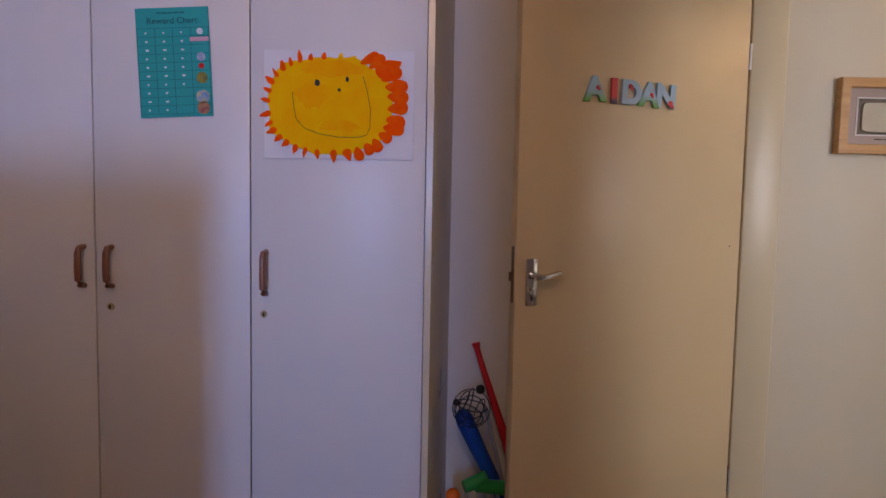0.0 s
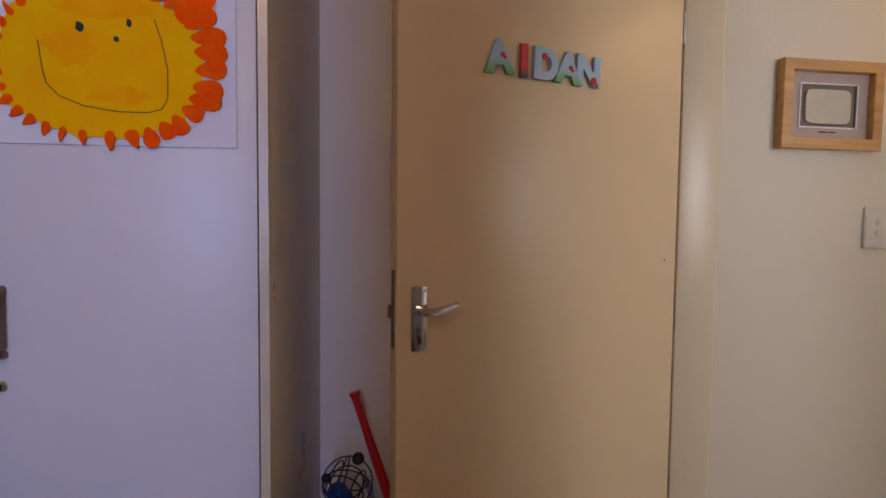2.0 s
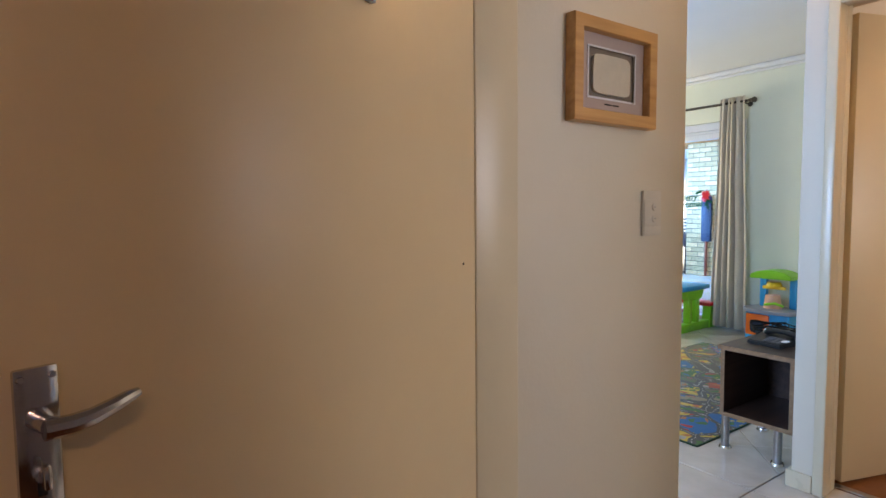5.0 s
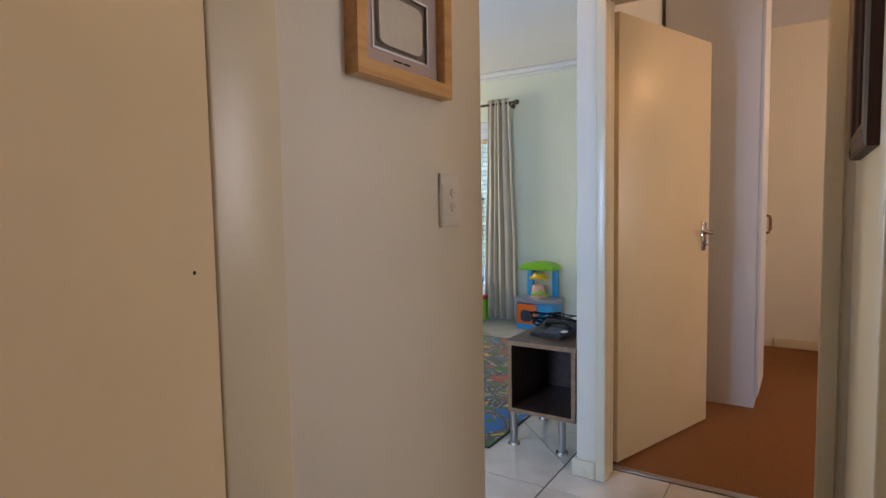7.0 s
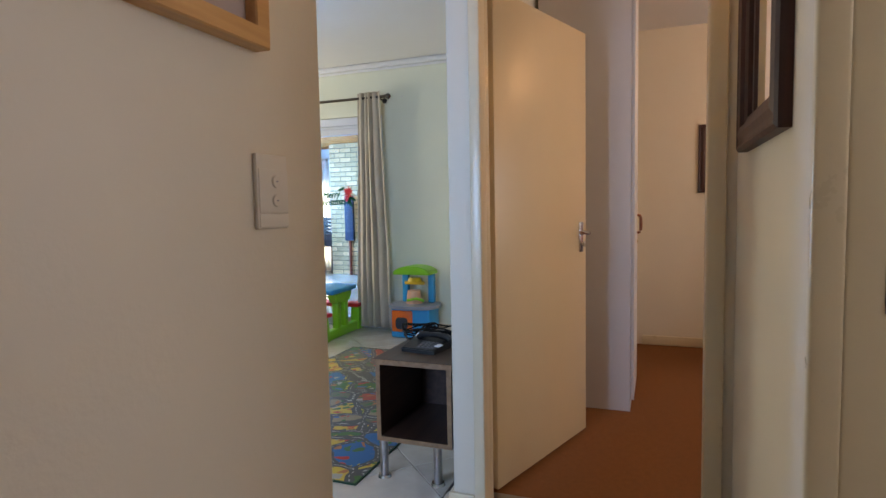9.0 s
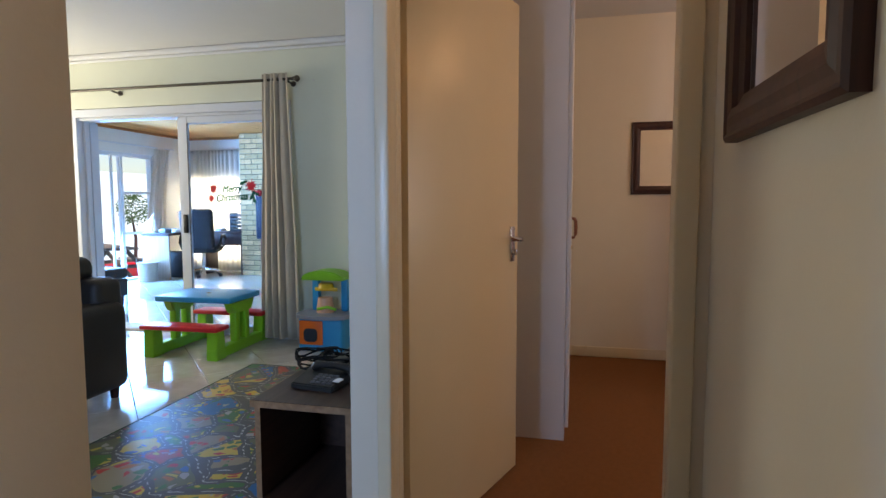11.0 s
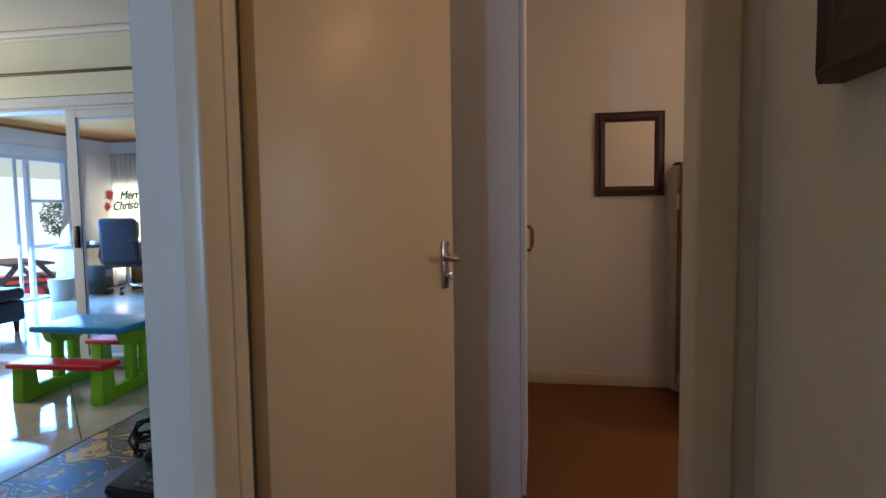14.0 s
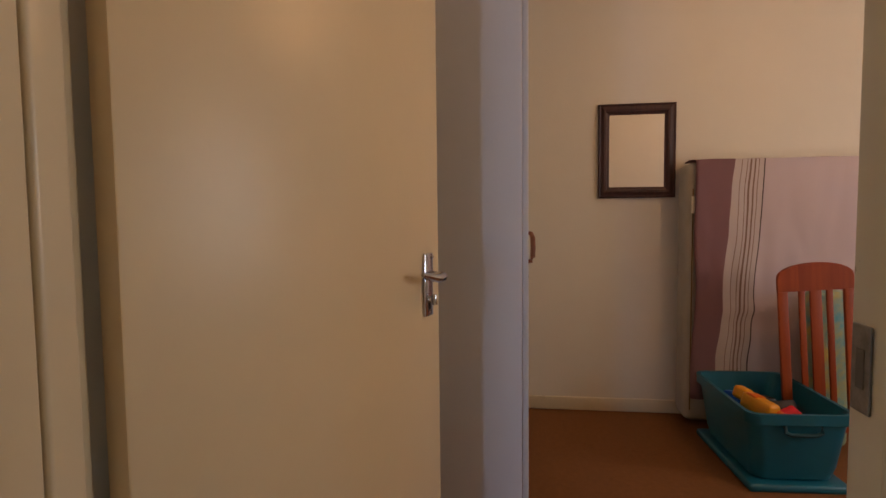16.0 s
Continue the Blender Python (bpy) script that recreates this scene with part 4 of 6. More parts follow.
box(lid, -0.318, 0.318, -0.205, 0.205, 0.0, 0.035, 0.014, 3)
part("lid_underneath", lid, M["pl_teal"], tub, "teal lid the tub stands on")
rings = [(L0 - 0.02, W0 - 0.02, 0.0355), (L0, W0, 0.042), (L0 + 0.014, W0 + 0.012, 0.09), (L1 - 0.004, W1 - 0.004, H - 0.05), (L1 + 0.012, W1 + 0.012, H - 0.045), (L1 + 0.014, W1 + 0.014, H), (L1 - 0.002, W1 - 0.002, H), (L1 - 0.008, W1 - 0.008, H - 0.04), (L0 - 0.006, W0 - 0.006, 0.05)]
loops = [[bm.verts.new((x, y, z)) for x, y in rrect(l, w, 0.055)] for l, w, z in rings]
for a, b in zip(loops, loops[1:]):
    for i in range(len(a)):
        bm.faces.new((a[i], a[(i + 1) % len(a)], b[(i + 1) % len(a)], b[i]))
bm.faces.new(loops[0][::-1])
bm.faces.new(loops[-1])
part("body", bm, M["pl_teal"], tub)
for s in (1, -1):
    bm = bmesh.new()
    tube(bm, [(s * (L1 + 0.002), -0.075, H - 0.035), (s * (L1 + 0.012), -0.072, H - 0.075), (s * (L1 + 0.014), -0.05, H - 0.085), (s * (L1 + 0.014), 0.05, H - 0.085), (s * (L1 + 0.012), 0.072, H - 0.075), (s * (L1 + 0.002), 0.075, H - 0.035)], 0.009, 8)
    part("carry_handle", bm, mat("handle_dark_teal", (0.003, 0.05, 0.065), 0.4), tub, "dark clip handle")
tg = thing("toy_blaster", pose(6.43, 2.09, 0.30, 12, -8, 25), "yellow and orange plastic toy blaster in the tub", "toy")
bm = bmesh.new()
box(bm, -0.11, 0.05, -0.038, 0.038, -0.035, 0.04, 0.018, 3)
box(bm, 0.03, 0.11, -0.03, 0.03, -0.015, 0.045, 0.016, 3)
part("body", bm, mat("plastic_amber", (0.85, 0.33, 0.015), 0.4, noise=0.1, scale=10), tg)
bm = bmesh.new()
cyl(bm, 0.022, 0.018, 0.06, pose(-0.13, 0, 0.005, 0, -90), 16)
part("nozzle", bm, M["pl_orange"], tg, "orange nozzle")
bm = bmesh.new()
box(bm, -0.03, 0.03, -0.034, 0.034, 0.01, 0.042, 0.008, 2)
part("grip", bm, M["pl_orange"], tg, "orange grip")
bm = bmesh.new()
box(bm, -0.095, -0.045, -0.033, 0.033, -0.012, 0.03, 0.004, 2)
part("band", bm, M["black"], tg)
for k, (x, y, c) in enumerate(((6.60, 1.98, M["black"]), (6.66, 2.08, M["pl_deepblue"]), (6.52, 1.93, mat("toy_dark", (0.02, 0.02, 0.03), 0.5)), (6.40, 1.96, M["pl_red"]))):
    tz = thing("small_toy", pose(x, y, 0.24, 20 * k, 10, 40 * k), "small dark plastic toy block lying in the tub", "toy", "toys in the tub")
    bm = bmesh.new()
    box(bm, -0.06, 0.06, -0.04, 0.04, -0.03, 0.04, 0.015, 2)
    part("block", bm, c, tz)

# ---------- living room ----------
EW = 7.12
sl = thing("sliding_door", pose(EW, 0, 0), "white aluminium sliding glass door, half open", "door")
tagged(sl, kind="structure")


def alu(name, boxes, parent):
    bm = bmesh.new()
    for b in boxes:
        box(bm, *b, bevel=0.004, seg=1)
    return part(name, bm, M["alu"], parent)


alu("frame_head", [(-0.006, 0.225, 5.50, 7.80, 2.01, 2.084), (0.02, 0.16, 5.50, 7.80, 1.985, 2.0095)], sl)
alu("frame_jamb", [(-0.006, 0.225, 7.728, 7.80, 0.0, 2.0095), (0.06, 0.11, 7.695, 7.7275, 0.0, 1.984), (0.13, 0.225, 7.705, 7.7275, 0.0, 1.984)], sl)
alu("frame_jamb", [(-0.006, 0.225, 5.50, 5.562, 0.0, 2.0095)], sl)
alu("sill", [(-0.002, 0.225, 5.563, 7.727, 0.0, 0.018)], sl)
for name, x0, y0, y1 in (("fixed_panel", 0.075, 5.566, 6.69), ("moving_panel", 0.025, 5.60, 6.622)):
    alu_p = alu(name, [(x0, x0 + 0.035, y0, y0 + 0.05, 0.02, 1.984), (x0, x0 + 0.035, y1 - 0.07, y1, 0.02, 1.984), (x0, x0 + 0.035, y0 + 0.0505, y1 - 0.0705, 0.02, 0.085), (x0, x0 + 0.035, y0 + 0.0505, y1 - 0.0705, 1.925, 1.984)], sl)
    bm = bmesh.new()
    box(bm, x0 + 0.015, x0 + 0.02, y0 + 0.045, y1 - 0.065, 0.08, 1.93)
    pane = part("pane", bm, M["glass"], alu_p, "clear glass pane")
    pane.visible_shadow = False
    bm = bmesh.new()
    box(bm, x0 - 0.003, x0 - 0.0005, y1 - 0.076, y1 - 0.0695, 0.085, 1.925)
    part("rubber_seal", bm, M["black"], alu_p, "black rubber seal")
bm = bmesh.new()
box(bm, 0.002, 0.024, 6.567, 6.607, 0.93, 1.10, 0.005, 2)
part("pull_handle", bm, M["black"], sl, "black pull handle")
bm = bmesh.new()
box(bm, -0.004, 0.0, 7.745, 7.765, 1.0, 1.06, 0.001, 1)
part("latch_keep", bm, M["black"], sl)

# window sticker lettering
STK = Matrix(((0, 0, -1, 0), (-1, 0, 0, 0), (0, 1, 0, 0), (0, 0, 0, 1)))
green_ink = mat("sticker_green", (0.008, 0.07, 0.025), 0.8, noise=0.1, spec=0.1)
stk = thing("window_sticker", pose(EW + 0.0375, 6.115, 1.30), "green Merry Christmas lettering with red flowers stuck on the glass", "sticker")
for word, z, wide in (("Merry", 0.030, 0.21), ("Christmas", -0.045, 0.33)):
    me = text_mesh(word, 0.1, 0.0004)
    bm = bmesh.new()
    for k, (bx, by) in enumerate(((-0.005, 0.0), (0.0, 0.003), (0.005, 0.0), (0.0, -0.003))):
        done = len(bm.verts)
        bm.from_mesh(me)
        bm.verts.ensure_lookup_table()
        for v in bm.verts[done:]:
            v.co.x += v.co.y * 0.35 + bx
            v.co.y += by
            v.co.z += k * 0.001
    span = max(v.co.x for v in bm.verts) - min(v.co.x for v in bm.verts)
    for v in bm.verts:
        v.co.x *= wide / span
        v.co.y *= 0.92
    part("lettering", bm, green_ink, stk).matrix_basis = pose(0, 0, z) @ STK @ pose(0, 0, 0, 0, 0, 4)
bm = bmesh.new()
for y in (-0.075, 0.045):
    bm = bmesh.new()
    prism(bm, [(-0.022, 0.012), (0, -0.006), (0.022, 0.012), (0, -0.016)], 0.0, 0.001, pose(0, y, -0.098) @ STK)
    part("flourish", bm, green_ink, stk)
rng = random.Random(11)
for y, z, r in ((0.192, 0.034, 0.056), (0.212, -0.052, 0.044), (-0.19, 0.055, 0.066)):
    pts = []
    for k in range(22):
        a = k * math.tau / 22
        q = r * (1.0 if k % 2 else 0.5) * rng.uniform(0.8, 1.15)
        pts.append((q * math.cos(a), q * math.sin(a)))
    bm = bmesh.new()
    prism(bm, pts, 0.0, 0.0012, pose(0, y, z) @ STK)
    part("flower", bm, M["pl_red"], stk, "red poinsettia flower")
for y, z, a in ((-0.115, 0.085, 20), (-0.20, -0.03, 60), (-0.215, -0.06, 110), (-0.235, -0.01, 150)):
    bm = bmesh.new()
    prism(bm, [(0.045 * math.cos(t) + 0.002 * math.cos(5 * t), 0.014 * math.sin(t) * (1 + 0.3 * math.cos(6 * t))) for t in [k * math.tau / 20 for k in range(20)]], 0.0, 0.001, pose(0, y, z) @ STK @ pose(0, 0, 0, 0, 0, a))
    part("leaf", bm, green_ink, stk)


def pleated(name, m, y0, y1, z0, z1, folds, depth, material, parent, flare=0.12, gather=None, thick=0.003, lean=0.0):
    """A hanging curtain in soft, uneven folds; gather: the height at which it is drawn together."""
    bm = bmesh.new()
    nz, ny = 30, folds * 8
    rows = []
    for j in range(nz + 1):
        v = j / nz
        z = z1 + (z0 - z1) * v
        row = []
        for i in range(ny + 1):
            u = i / ny
            w = u + 0.03 * math.sin(u * 9 + 1)
            amp = depth * (0.75 + 0.5 * v) * (0.75 + 0.5 * noise.noise((u * 5, 0.3, y0)))
            x = -amp * math.sin(w * folds * math.tau) - 0.3 * amp * math.sin(w * folds * 2 * math.tau + 1.1) + 0.02 * noise.noise((u * 3, v * 2, y0))
            mid, half = (y0 + y1) / 2 + lean * v, (y1 - y0) / 2 * (1 + flare * v)
            if gather:
                half *= 0.28 + 0.72 * min(1, abs(z - gather) / 0.5) ** 0.8
            row.append(bm.verts.new((x, mid + half * (2 * u - 1) + 0.012 * noise.noise((u * 4, v * 3, 5)), z)))
        rows.append(row)
    for a, b in zip(rows, rows[1:]):
        for i in range(ny):
            bm.faces.new((a[i], a[i + 1], b[i + 1], b[i]))
    ob = part(name, bm, material, parent)
    s = ob.modifiers.new("thickness", "SOLIDIFY")
    s.thickness = thick
    return ob


cur = thing("curtain", pose(EW - 0.105, 0, 0), "taupe eyelet curtain drawn to one side of the sliding door", "curtain")
pleated("drape", None, 5.462, 5.712, 0.03, 2.285, 5, 0.040, M["curtain"], cur, 0.62)
rod = thing("curtain_rod", pose(EW - 0.105, 0, 2.235), "dark metal curtain rod with ball ends", "curtain rod")
bm = bmesh.new()
cyl(bm, 0.0125, 0.0125, 3.05, pose(0, 5.40, 0, -90), 14)
part("rod", bm, M["dark_metal"], rod)
for y in (5.385, 8.465):
    bm = bmesh.new()
    ball(bm, 0.027, pose(0, y, 0), 16)
    cyl(bm, 0.017, 0.017, 0.014, pose(0, y + (0.022 if y < 6 else -0.036), 0, -90), 14)
    part("finial", bm, M["dark_metal"], rod)
for y in (5.47, 7.22, 8.40):
    bm = bmesh.new()
    tube(bm, [(0.105, y, -0.02), (0.06, y, -0.022), (0.02, y, -0.018), (0, y, -0.014)], 0.009, 8)
    cyl(bm, 0.024, 0.024, 0.008, pose(0.097, y, -0.02, 0, 90), 16)
    part("bracket", bm, M["dark_metal"], rod)
rs = thing("wall_switch", pose(EW, 7.96, 1.19), "small white switch on the pale green wall", "switch")
bm = bmesh.new()
box(bm, -0.012, 0, -0.03, 0.03, -0.055, 0.055, 0.004)
part("plate", bm, M["pl_white"], rs)
bm = bmesh.new()
box(bm, -0.016, -0.011, -0.015, 0.015, -0.03, 0.03, 0.002)
part("rocker", bm, M["pl_white"], rs)
bm = bmesh.new()
cyl(bm, 0.008, 0.006, 0.006, pose(EW - 0.006, 5.285, 2.24, 0, 90), 10)
tagged(part("wall_plug", bm, M["pl_white"]), "white plastic wall plug beside the curtain rod", "plug")

# cornices and skirtings
def run(name, pts, material, label):
    bm = bmesh.new()
    for x0, x1, y0, y1, z0, z1, bev in pts:
        box(bm, x0, x1, y0, y1, z0, z1, bev, 3)
    return tagged(part(name, bm, material), label, "trim", kind="structure")


run("cornice", [(EW - 0.045, EW, 3.746, 8.58, CEIL - 0.05, CEIL, 0.02), (EW - 0.02, EW, 3.746, 8.58, CEIL - 0.075, CEIL - 0.051, 0.006), (4.27, EW - 0.046, 3.746, 3.79, CEIL - 0.05, CEIL, 0.02)], M["ceiling"], "white moulded cornice")
run("baseboard_living", [(EW - 0.014, EW, 3.80, 5.49, 0, 0.075, 0.004), (EW - 0.014, EW, 7.81, 8.58, 0, 0.075, 0.004), (4.14, EW - 0.015, 3.7455, 3.76, 0, 0.075, 0.004)], M["frame"], "cream painted skirting board")
run("baseboard_pier", [(4.118, 4.134, 3.656, 3.76, 0, 0.075, 0.004)], M["frame"], "cream painted skirting on the pier")
run("baseboard_far_bedroom", [(EW - 0.016, EW, -0.4, 3.12, 0.002, 0.08, 0.005)], M["frame"], "cream painted skirting board")
run("threshold_strip", [(4.262, 4.30, 2.845, 3.63, 0.0025, 0.008, 0.002)], M["steel"], "metal threshold strip between tiles and carpet")


# ---------- children's picnic table ----------
def picnic_table(m):
    t = thing("picnic_table", m, "children's plastic picnic table with blue top and red benches", "table")
    bm = bmesh.new()
    box(bm, -0.235, 0.235, -0.335, 0.335, 0.412, 0.457, 0.012, 3)
    top = part("tabletop", bm, M["pl_blue"], t, "sky blue plastic tabletop")
    bm = bmesh.new()
    cyl(bm, 0.018, 0.018, 0.004, pose(0, 0, 0.4555), 16)
    part("parasol_hole", bm, M["black"], top)
    for s in (-1, 1):
        bm = bmesh.new()
        box(bm, s * 0.33 - 0.09, s * 0.33 + 0.09, -0.335, 0.335, 0.222, 0.258, 0.012, 3)
        part("bench", bm, M["pl_red"], t, "red plastic bench seat")
    for s in (-1, 1):
        y = s * 0.275
        bm = bmesh.new()
        box(bm, -0.40, 0.40, y - 0.035, y + 0.035, 0.0, 0.085, 0.01, 2)
        foot = part("foot_rail", bm, M["pl_green"], t, "lime green plastic foot rail")
        for q in (-1, 1):
            bm = bmesh.new()
            prism(bm, [(q * 0.40, 0.0), (q * 0.265, 0.0), (q * 0.29, 0.2215), (q * 0.385, 0.2215)][::q], -0.045, 0.045, pose(0, y, 0) @ ST)
            bmesh.ops.bevel(bm, geom=list(bm.edges), offset=0.006, segments=2, affect="EDGES")
            part("bench_leg", bm, M["pl_green"], foot)
            bm = bmesh.new()
            box(bm, q * 0.07 - 0.032, q * 0.07 + 0.032, y - 0.03, y + 0.03, 0.08, 0.39, 0.01, 2)
            part("table_leg", bm, M["pl_green"], foot)
        bm = bmesh.new()
        prism(bm, [(-0.11, 0.315), (0.11, 0.315), (0.14, 0.345), (0.165, 0.4115), (-0.165, 0.4115), (-0.14, 0.345)], -0.04, 0.04, pose(0, y, 0) @ ST)
        bmesh.ops.bevel(bm, geom=list(bm.edges), offset=0.008, segments=2, affect="EDGES")
        part("cap", bm, M["pl_green"], foot)
    return t


picnic_table(pose(6.715, 6.07, 0, 0, 0, 1.5))

# ---------- play kitchen ----------
pk = thing("play_kitchen", pose(6.90, 5.10, 0, 0, 0, 90), "toy play kitchen with green roof and orange oven", "toy")
bm = bmesh.new()
box(bm, -0.19, 0.19, -0.12, 0.14, 0.0, 0.27, 0.02, 3)
base = part("cabinet", bm, M["pl_blue"], pk, "blue plastic cabinet")
bm = bmesh.new()
box(bm, -0.03, 0.175, 0.139, 0.155, 0.06, 0.255, 0.01, 2)
ov = part("oven_door", bm, M["pl_orange"], base, "orange oven door")
bm = bmesh.new()
prism(bm, blob(0.06, 0.055, 0, 0, 24, 0.0, 3.5), 0, 0.004, pose(0.07, 0.160, 0.14) @ Matrix(((1, 0, 0, 0), (0, 0, 1, 0), (0, 1, 0, 0), (0, 0, 0, 1))))
part("oven_window", bm, mat("dark_window", (0.03, 0.04, 0.06), 0.25), pk, "dark oven window")
bm = bmesh.new()
prism(bm, blob(0.235, 0.175, 0, 0.01, 40, 0.0, 3), 0.27, 0.30)
part("worktop", bm, M["pl_grey"], pk, "grey plastic worktop")
for s in (-1, 1):
    bm = bmesh.new()
    box(bm, s * 0.13 - 0.03, s * 0.13 + 0.03, -0.12, -0.06, 0.30, 0.58, 0.012, 2)
    part("upright", bm, M["pl_blue"], pk, "blue upright")
bm = bmesh.new()
prism(bm, [(-0.19, 0.575), (0.19, 0.575), (0.185, 0.60), (0.13, 0.635), (0.05, 0.652), (-0.05, 0.652), (-0.13, 0.635), (-0.185, 0.60)], -0.1, 0.13, ST)
bmesh.ops.bevel(bm, geom=list(bm.edges), offset=0.012, segments=2, affect="EDGES")
part("roof", bm, M["pl_green"], pk, "lime green scalloped roof")
bm = bmesh.new()
cyl(bm, 0.075, 0.06, 0.12, pose(0.02, -0.02, 0.30), 20)
part("pot", bm, mat("clear_peach", (0.75, 0.42, 0.28), 0.3, noise=0.2), pk, "peach toy pot")
bm = bmesh.new()
cyl(bm, 0.07, 0.055, 0.035, pose(0.02, -0.04, 0.50), 20)
box(bm, -0.08, 0.12, -0.05, -0.03, 0.47, 0.50, 0.006, 2)
part("shelf", bm, M["pl_yellow"], pk, "yellow toy shelf")
bm = bmesh.new()
tube(bm, [(-0.12, 0.08, 0.34), (-0.05, 0.09, 0.36), (0.04, 0.09, 0.34)], 0.012, 8)
part("utensil", bm, M["pl_green"], pk)

# ---------- play mat ----------
def playmat():
    """Printed town map: blocks of meadow, water, sand and brick colours between grey roads with white dashes."""
    m = mat("printed_play_mat", (0.2, 0.2, 0.15), 0.5, bump=0.15, bump_scale=260, spec=0.5)
    nt = m.node_tree
    b = nt.nodes["Principled BSDF"]
    N = lambda k: nt.nodes.new("ShaderNode" + k)
    tc, warp, add = N("TexCoord"), N("TexNoise"), N("VectorMath")
    warp.inputs["Scale"].default_value = 4
    add.operation = "MULTIPLY_ADD"
    add.inputs[1].default_value = (0.16, 0.16, 0)
    nt.links.new(tc.outputs["Object"], warp.inputs["Vector"])
    nt.links.new(warp.outputs["Color"], add.inputs[0])
    nt.links.new(tc.outputs["Object"], add.inputs[2])

    def cells(scale, stops, rnd=1.0):
        v, e, r, sp = N("TexVoronoi"), N("TexVoronoi"), N("ValToRGB"), N("SeparateColor")
        e.feature = "DISTANCE_TO_EDGE"
        for q in (v, e):
            q.inputs["Scale"].default_value = scale
            q.inputs["Randomness"].default_value = rnd
            nt.links.new(add.outputs[0], q.inputs["Vector"])
        nt.links.new(v.outputs["Color"], sp.inputs[0])
        nt.links.new(sp.outputs[0], r.inputs["Fac"])
        r.color_ramp.interpolation = "CONSTANT"
        for i, (p, c) in enumerate(stops):
            el = r.color_ramp.elements[i] if i < 2 else r.color_ramp.elements.new(p)
            el.position, el.color = p, (*c, 1)
        return r.outputs["Color"], e.outputs["Distance"], sp.outputs[1]

    def mix(fac, a, c):
        x = N("Mix")
        x.data_type = "RGBA"
        nt.links.new(fac, x.inputs["Factor"])
        for sock, val in ((x.inputs["A"], a), (x.inputs["B"], c)):
            if isinstance(val, tuple):
                sock.default_value = (*val, 1)
            else:
                nt.links.new(val, sock)
        return x.outputs["Result"]

    def test(value, op, limit):
        x = N("Math")
        x.operation = op
        nt.links.new(value, x.inputs[0])
        x.inputs[1].default_value = limit
        return x.outputs[0]

    def times(a, c):
        x = N("Math")
        x.operation = "MULTIPLY"
        nt.links.new(a, x.inputs[0])
        nt.links.new(c, x.inputs[1])
        return x.outputs[0]

    green, olive, yellow, blue, tan = (0.06, 0.15, 0.03), (0.14, 0.14, 0.07), (0.62, 0.42, 0.05), (0.02, 0.13, 0.32), (0.30, 0.24, 0.14)
    big, edge, _ = cells(5.2, ((0, olive), (0.24, yellow), (0.46, green), (0.68, tan), (0.82, blue), (0.94, (0.40, 0.07, 0.03))))
    small, sedge, sel = cells(24, ((0, (0.50, 0.04, 0.03)), (0.2, (0.55, 0.42, 0.06)), (0.42, (0.05, 0.16, 0.04)), (0.6, (0.05, 0.14, 0.30)), (0.75, (0.40, 0.36, 0.30)), (0.88, (0.45, 0.16, 0.05))))
    icons = times(test(sel, "GREATER_THAN", 0.48), test(sedge, "GREATER_THAN", 0.10))
    col = mix(icons, big, small)
    road = test(edge, "LESS_THAN", 0.085)
    col = mix(road, col, (0.085, 0.08, 0.072))
    wave = N("TexWave")
    wave.inputs["Scale"].default_value, wave.inputs["Distortion"].default_value = 9, 1.5
    nt.links.new(tc.outputs["Object"], wave.inputs["Vector"])
    dash = times(test(edge, "LESS_THAN", 0.010), test(wave.outputs["Fac"], "GREATER_THAN", 0.5))
    col = mix(dash, col, (0.5, 0.48, 0.42))
    nt.links.new(col, b.inputs["Base Color"])
    return m


rug = thing("play_mat", pose(4.18, 4.21, 0.0), "printed town map play mat lying on the tiles", "rug")
bm = bmesh.new()
box(bm, 0.0, 2.13, 0.0, 1.215, 0.0005, 0.008, 0.003, 2)
part("mat", bm, playmat(), rug)
bm = bmesh.new()
for b in ((-0.006, 2.136, -0.006, 0.004, 0.0004, 0.0095), (-0.006, 2.136, 1.211, 1.221, 0.0004, 0.0095), (-0.006, 0.004, 0.0045, 1.2105, 0.0004, 0.0095), (2.126, 2.136, 0.0045, 1.2105, 0.0004, 0.0095)):
    box(bm, *b, bevel=0.002, seg=1)
part("edging", bm, mat("dark_green_binding", (0.015, 0.05, 0.02), 0.8), rug, "dark green stitched edge")

# ---------- side unit with telephone ----------
un = thing("side_unit", pose(4.278, 3.80, 0.0), "dark veneered open cube unit on steel legs", "shelf unit")
D, W = 0.46, 0.348
ZT, ZB = 0.532, 0.17
bm = bmesh.new()
box(bm, -0.005, D, -0.005, W + 0.012, ZT - 0.024, ZT, 0.0015, 1)
tp = part("top", bm, M["unit"], un, "dark wood veneer top")
bm = bmesh.new()
box(bm, -0.0075, -0.0052, -0.005, W + 0.012, ZT - 0.023, ZT - 0.001)
box(bm, -0.0075, D, W + 0.0122, W + 0.0145, ZT - 0.023, ZT - 0.001)
part("edging", bm, M["unit_edge"], tp, "light brown edging strip")
for y in (0.0, W - 0.02):
    bm = bmesh.new()
    box(bm, 0.0, D, y, y + 0.02, ZB, ZT - 0.0245)
    pn = part("side_panel", bm, M["unit"], un)
    bm = bmesh.new()
    box(bm, -0.0022, -0.0002, y, y + 0.02, ZB, ZT - 0.0245)
    part("edging", bm, M["unit_edge"], pn)
bm = bmesh.new()
box(bm, 0.0, D, 0.0205, W - 0.0205, ZB, ZB + 0.02)
pn = part("bottom", bm, M["unit"], un)
bm = bmesh.new()
box(bm, -0.0022, -0.0002, 0.0205, W - 0.0205, ZB, ZB + 0.02)
part("edging", bm, M["unit_edge"], pn)
bm = bmesh.new()
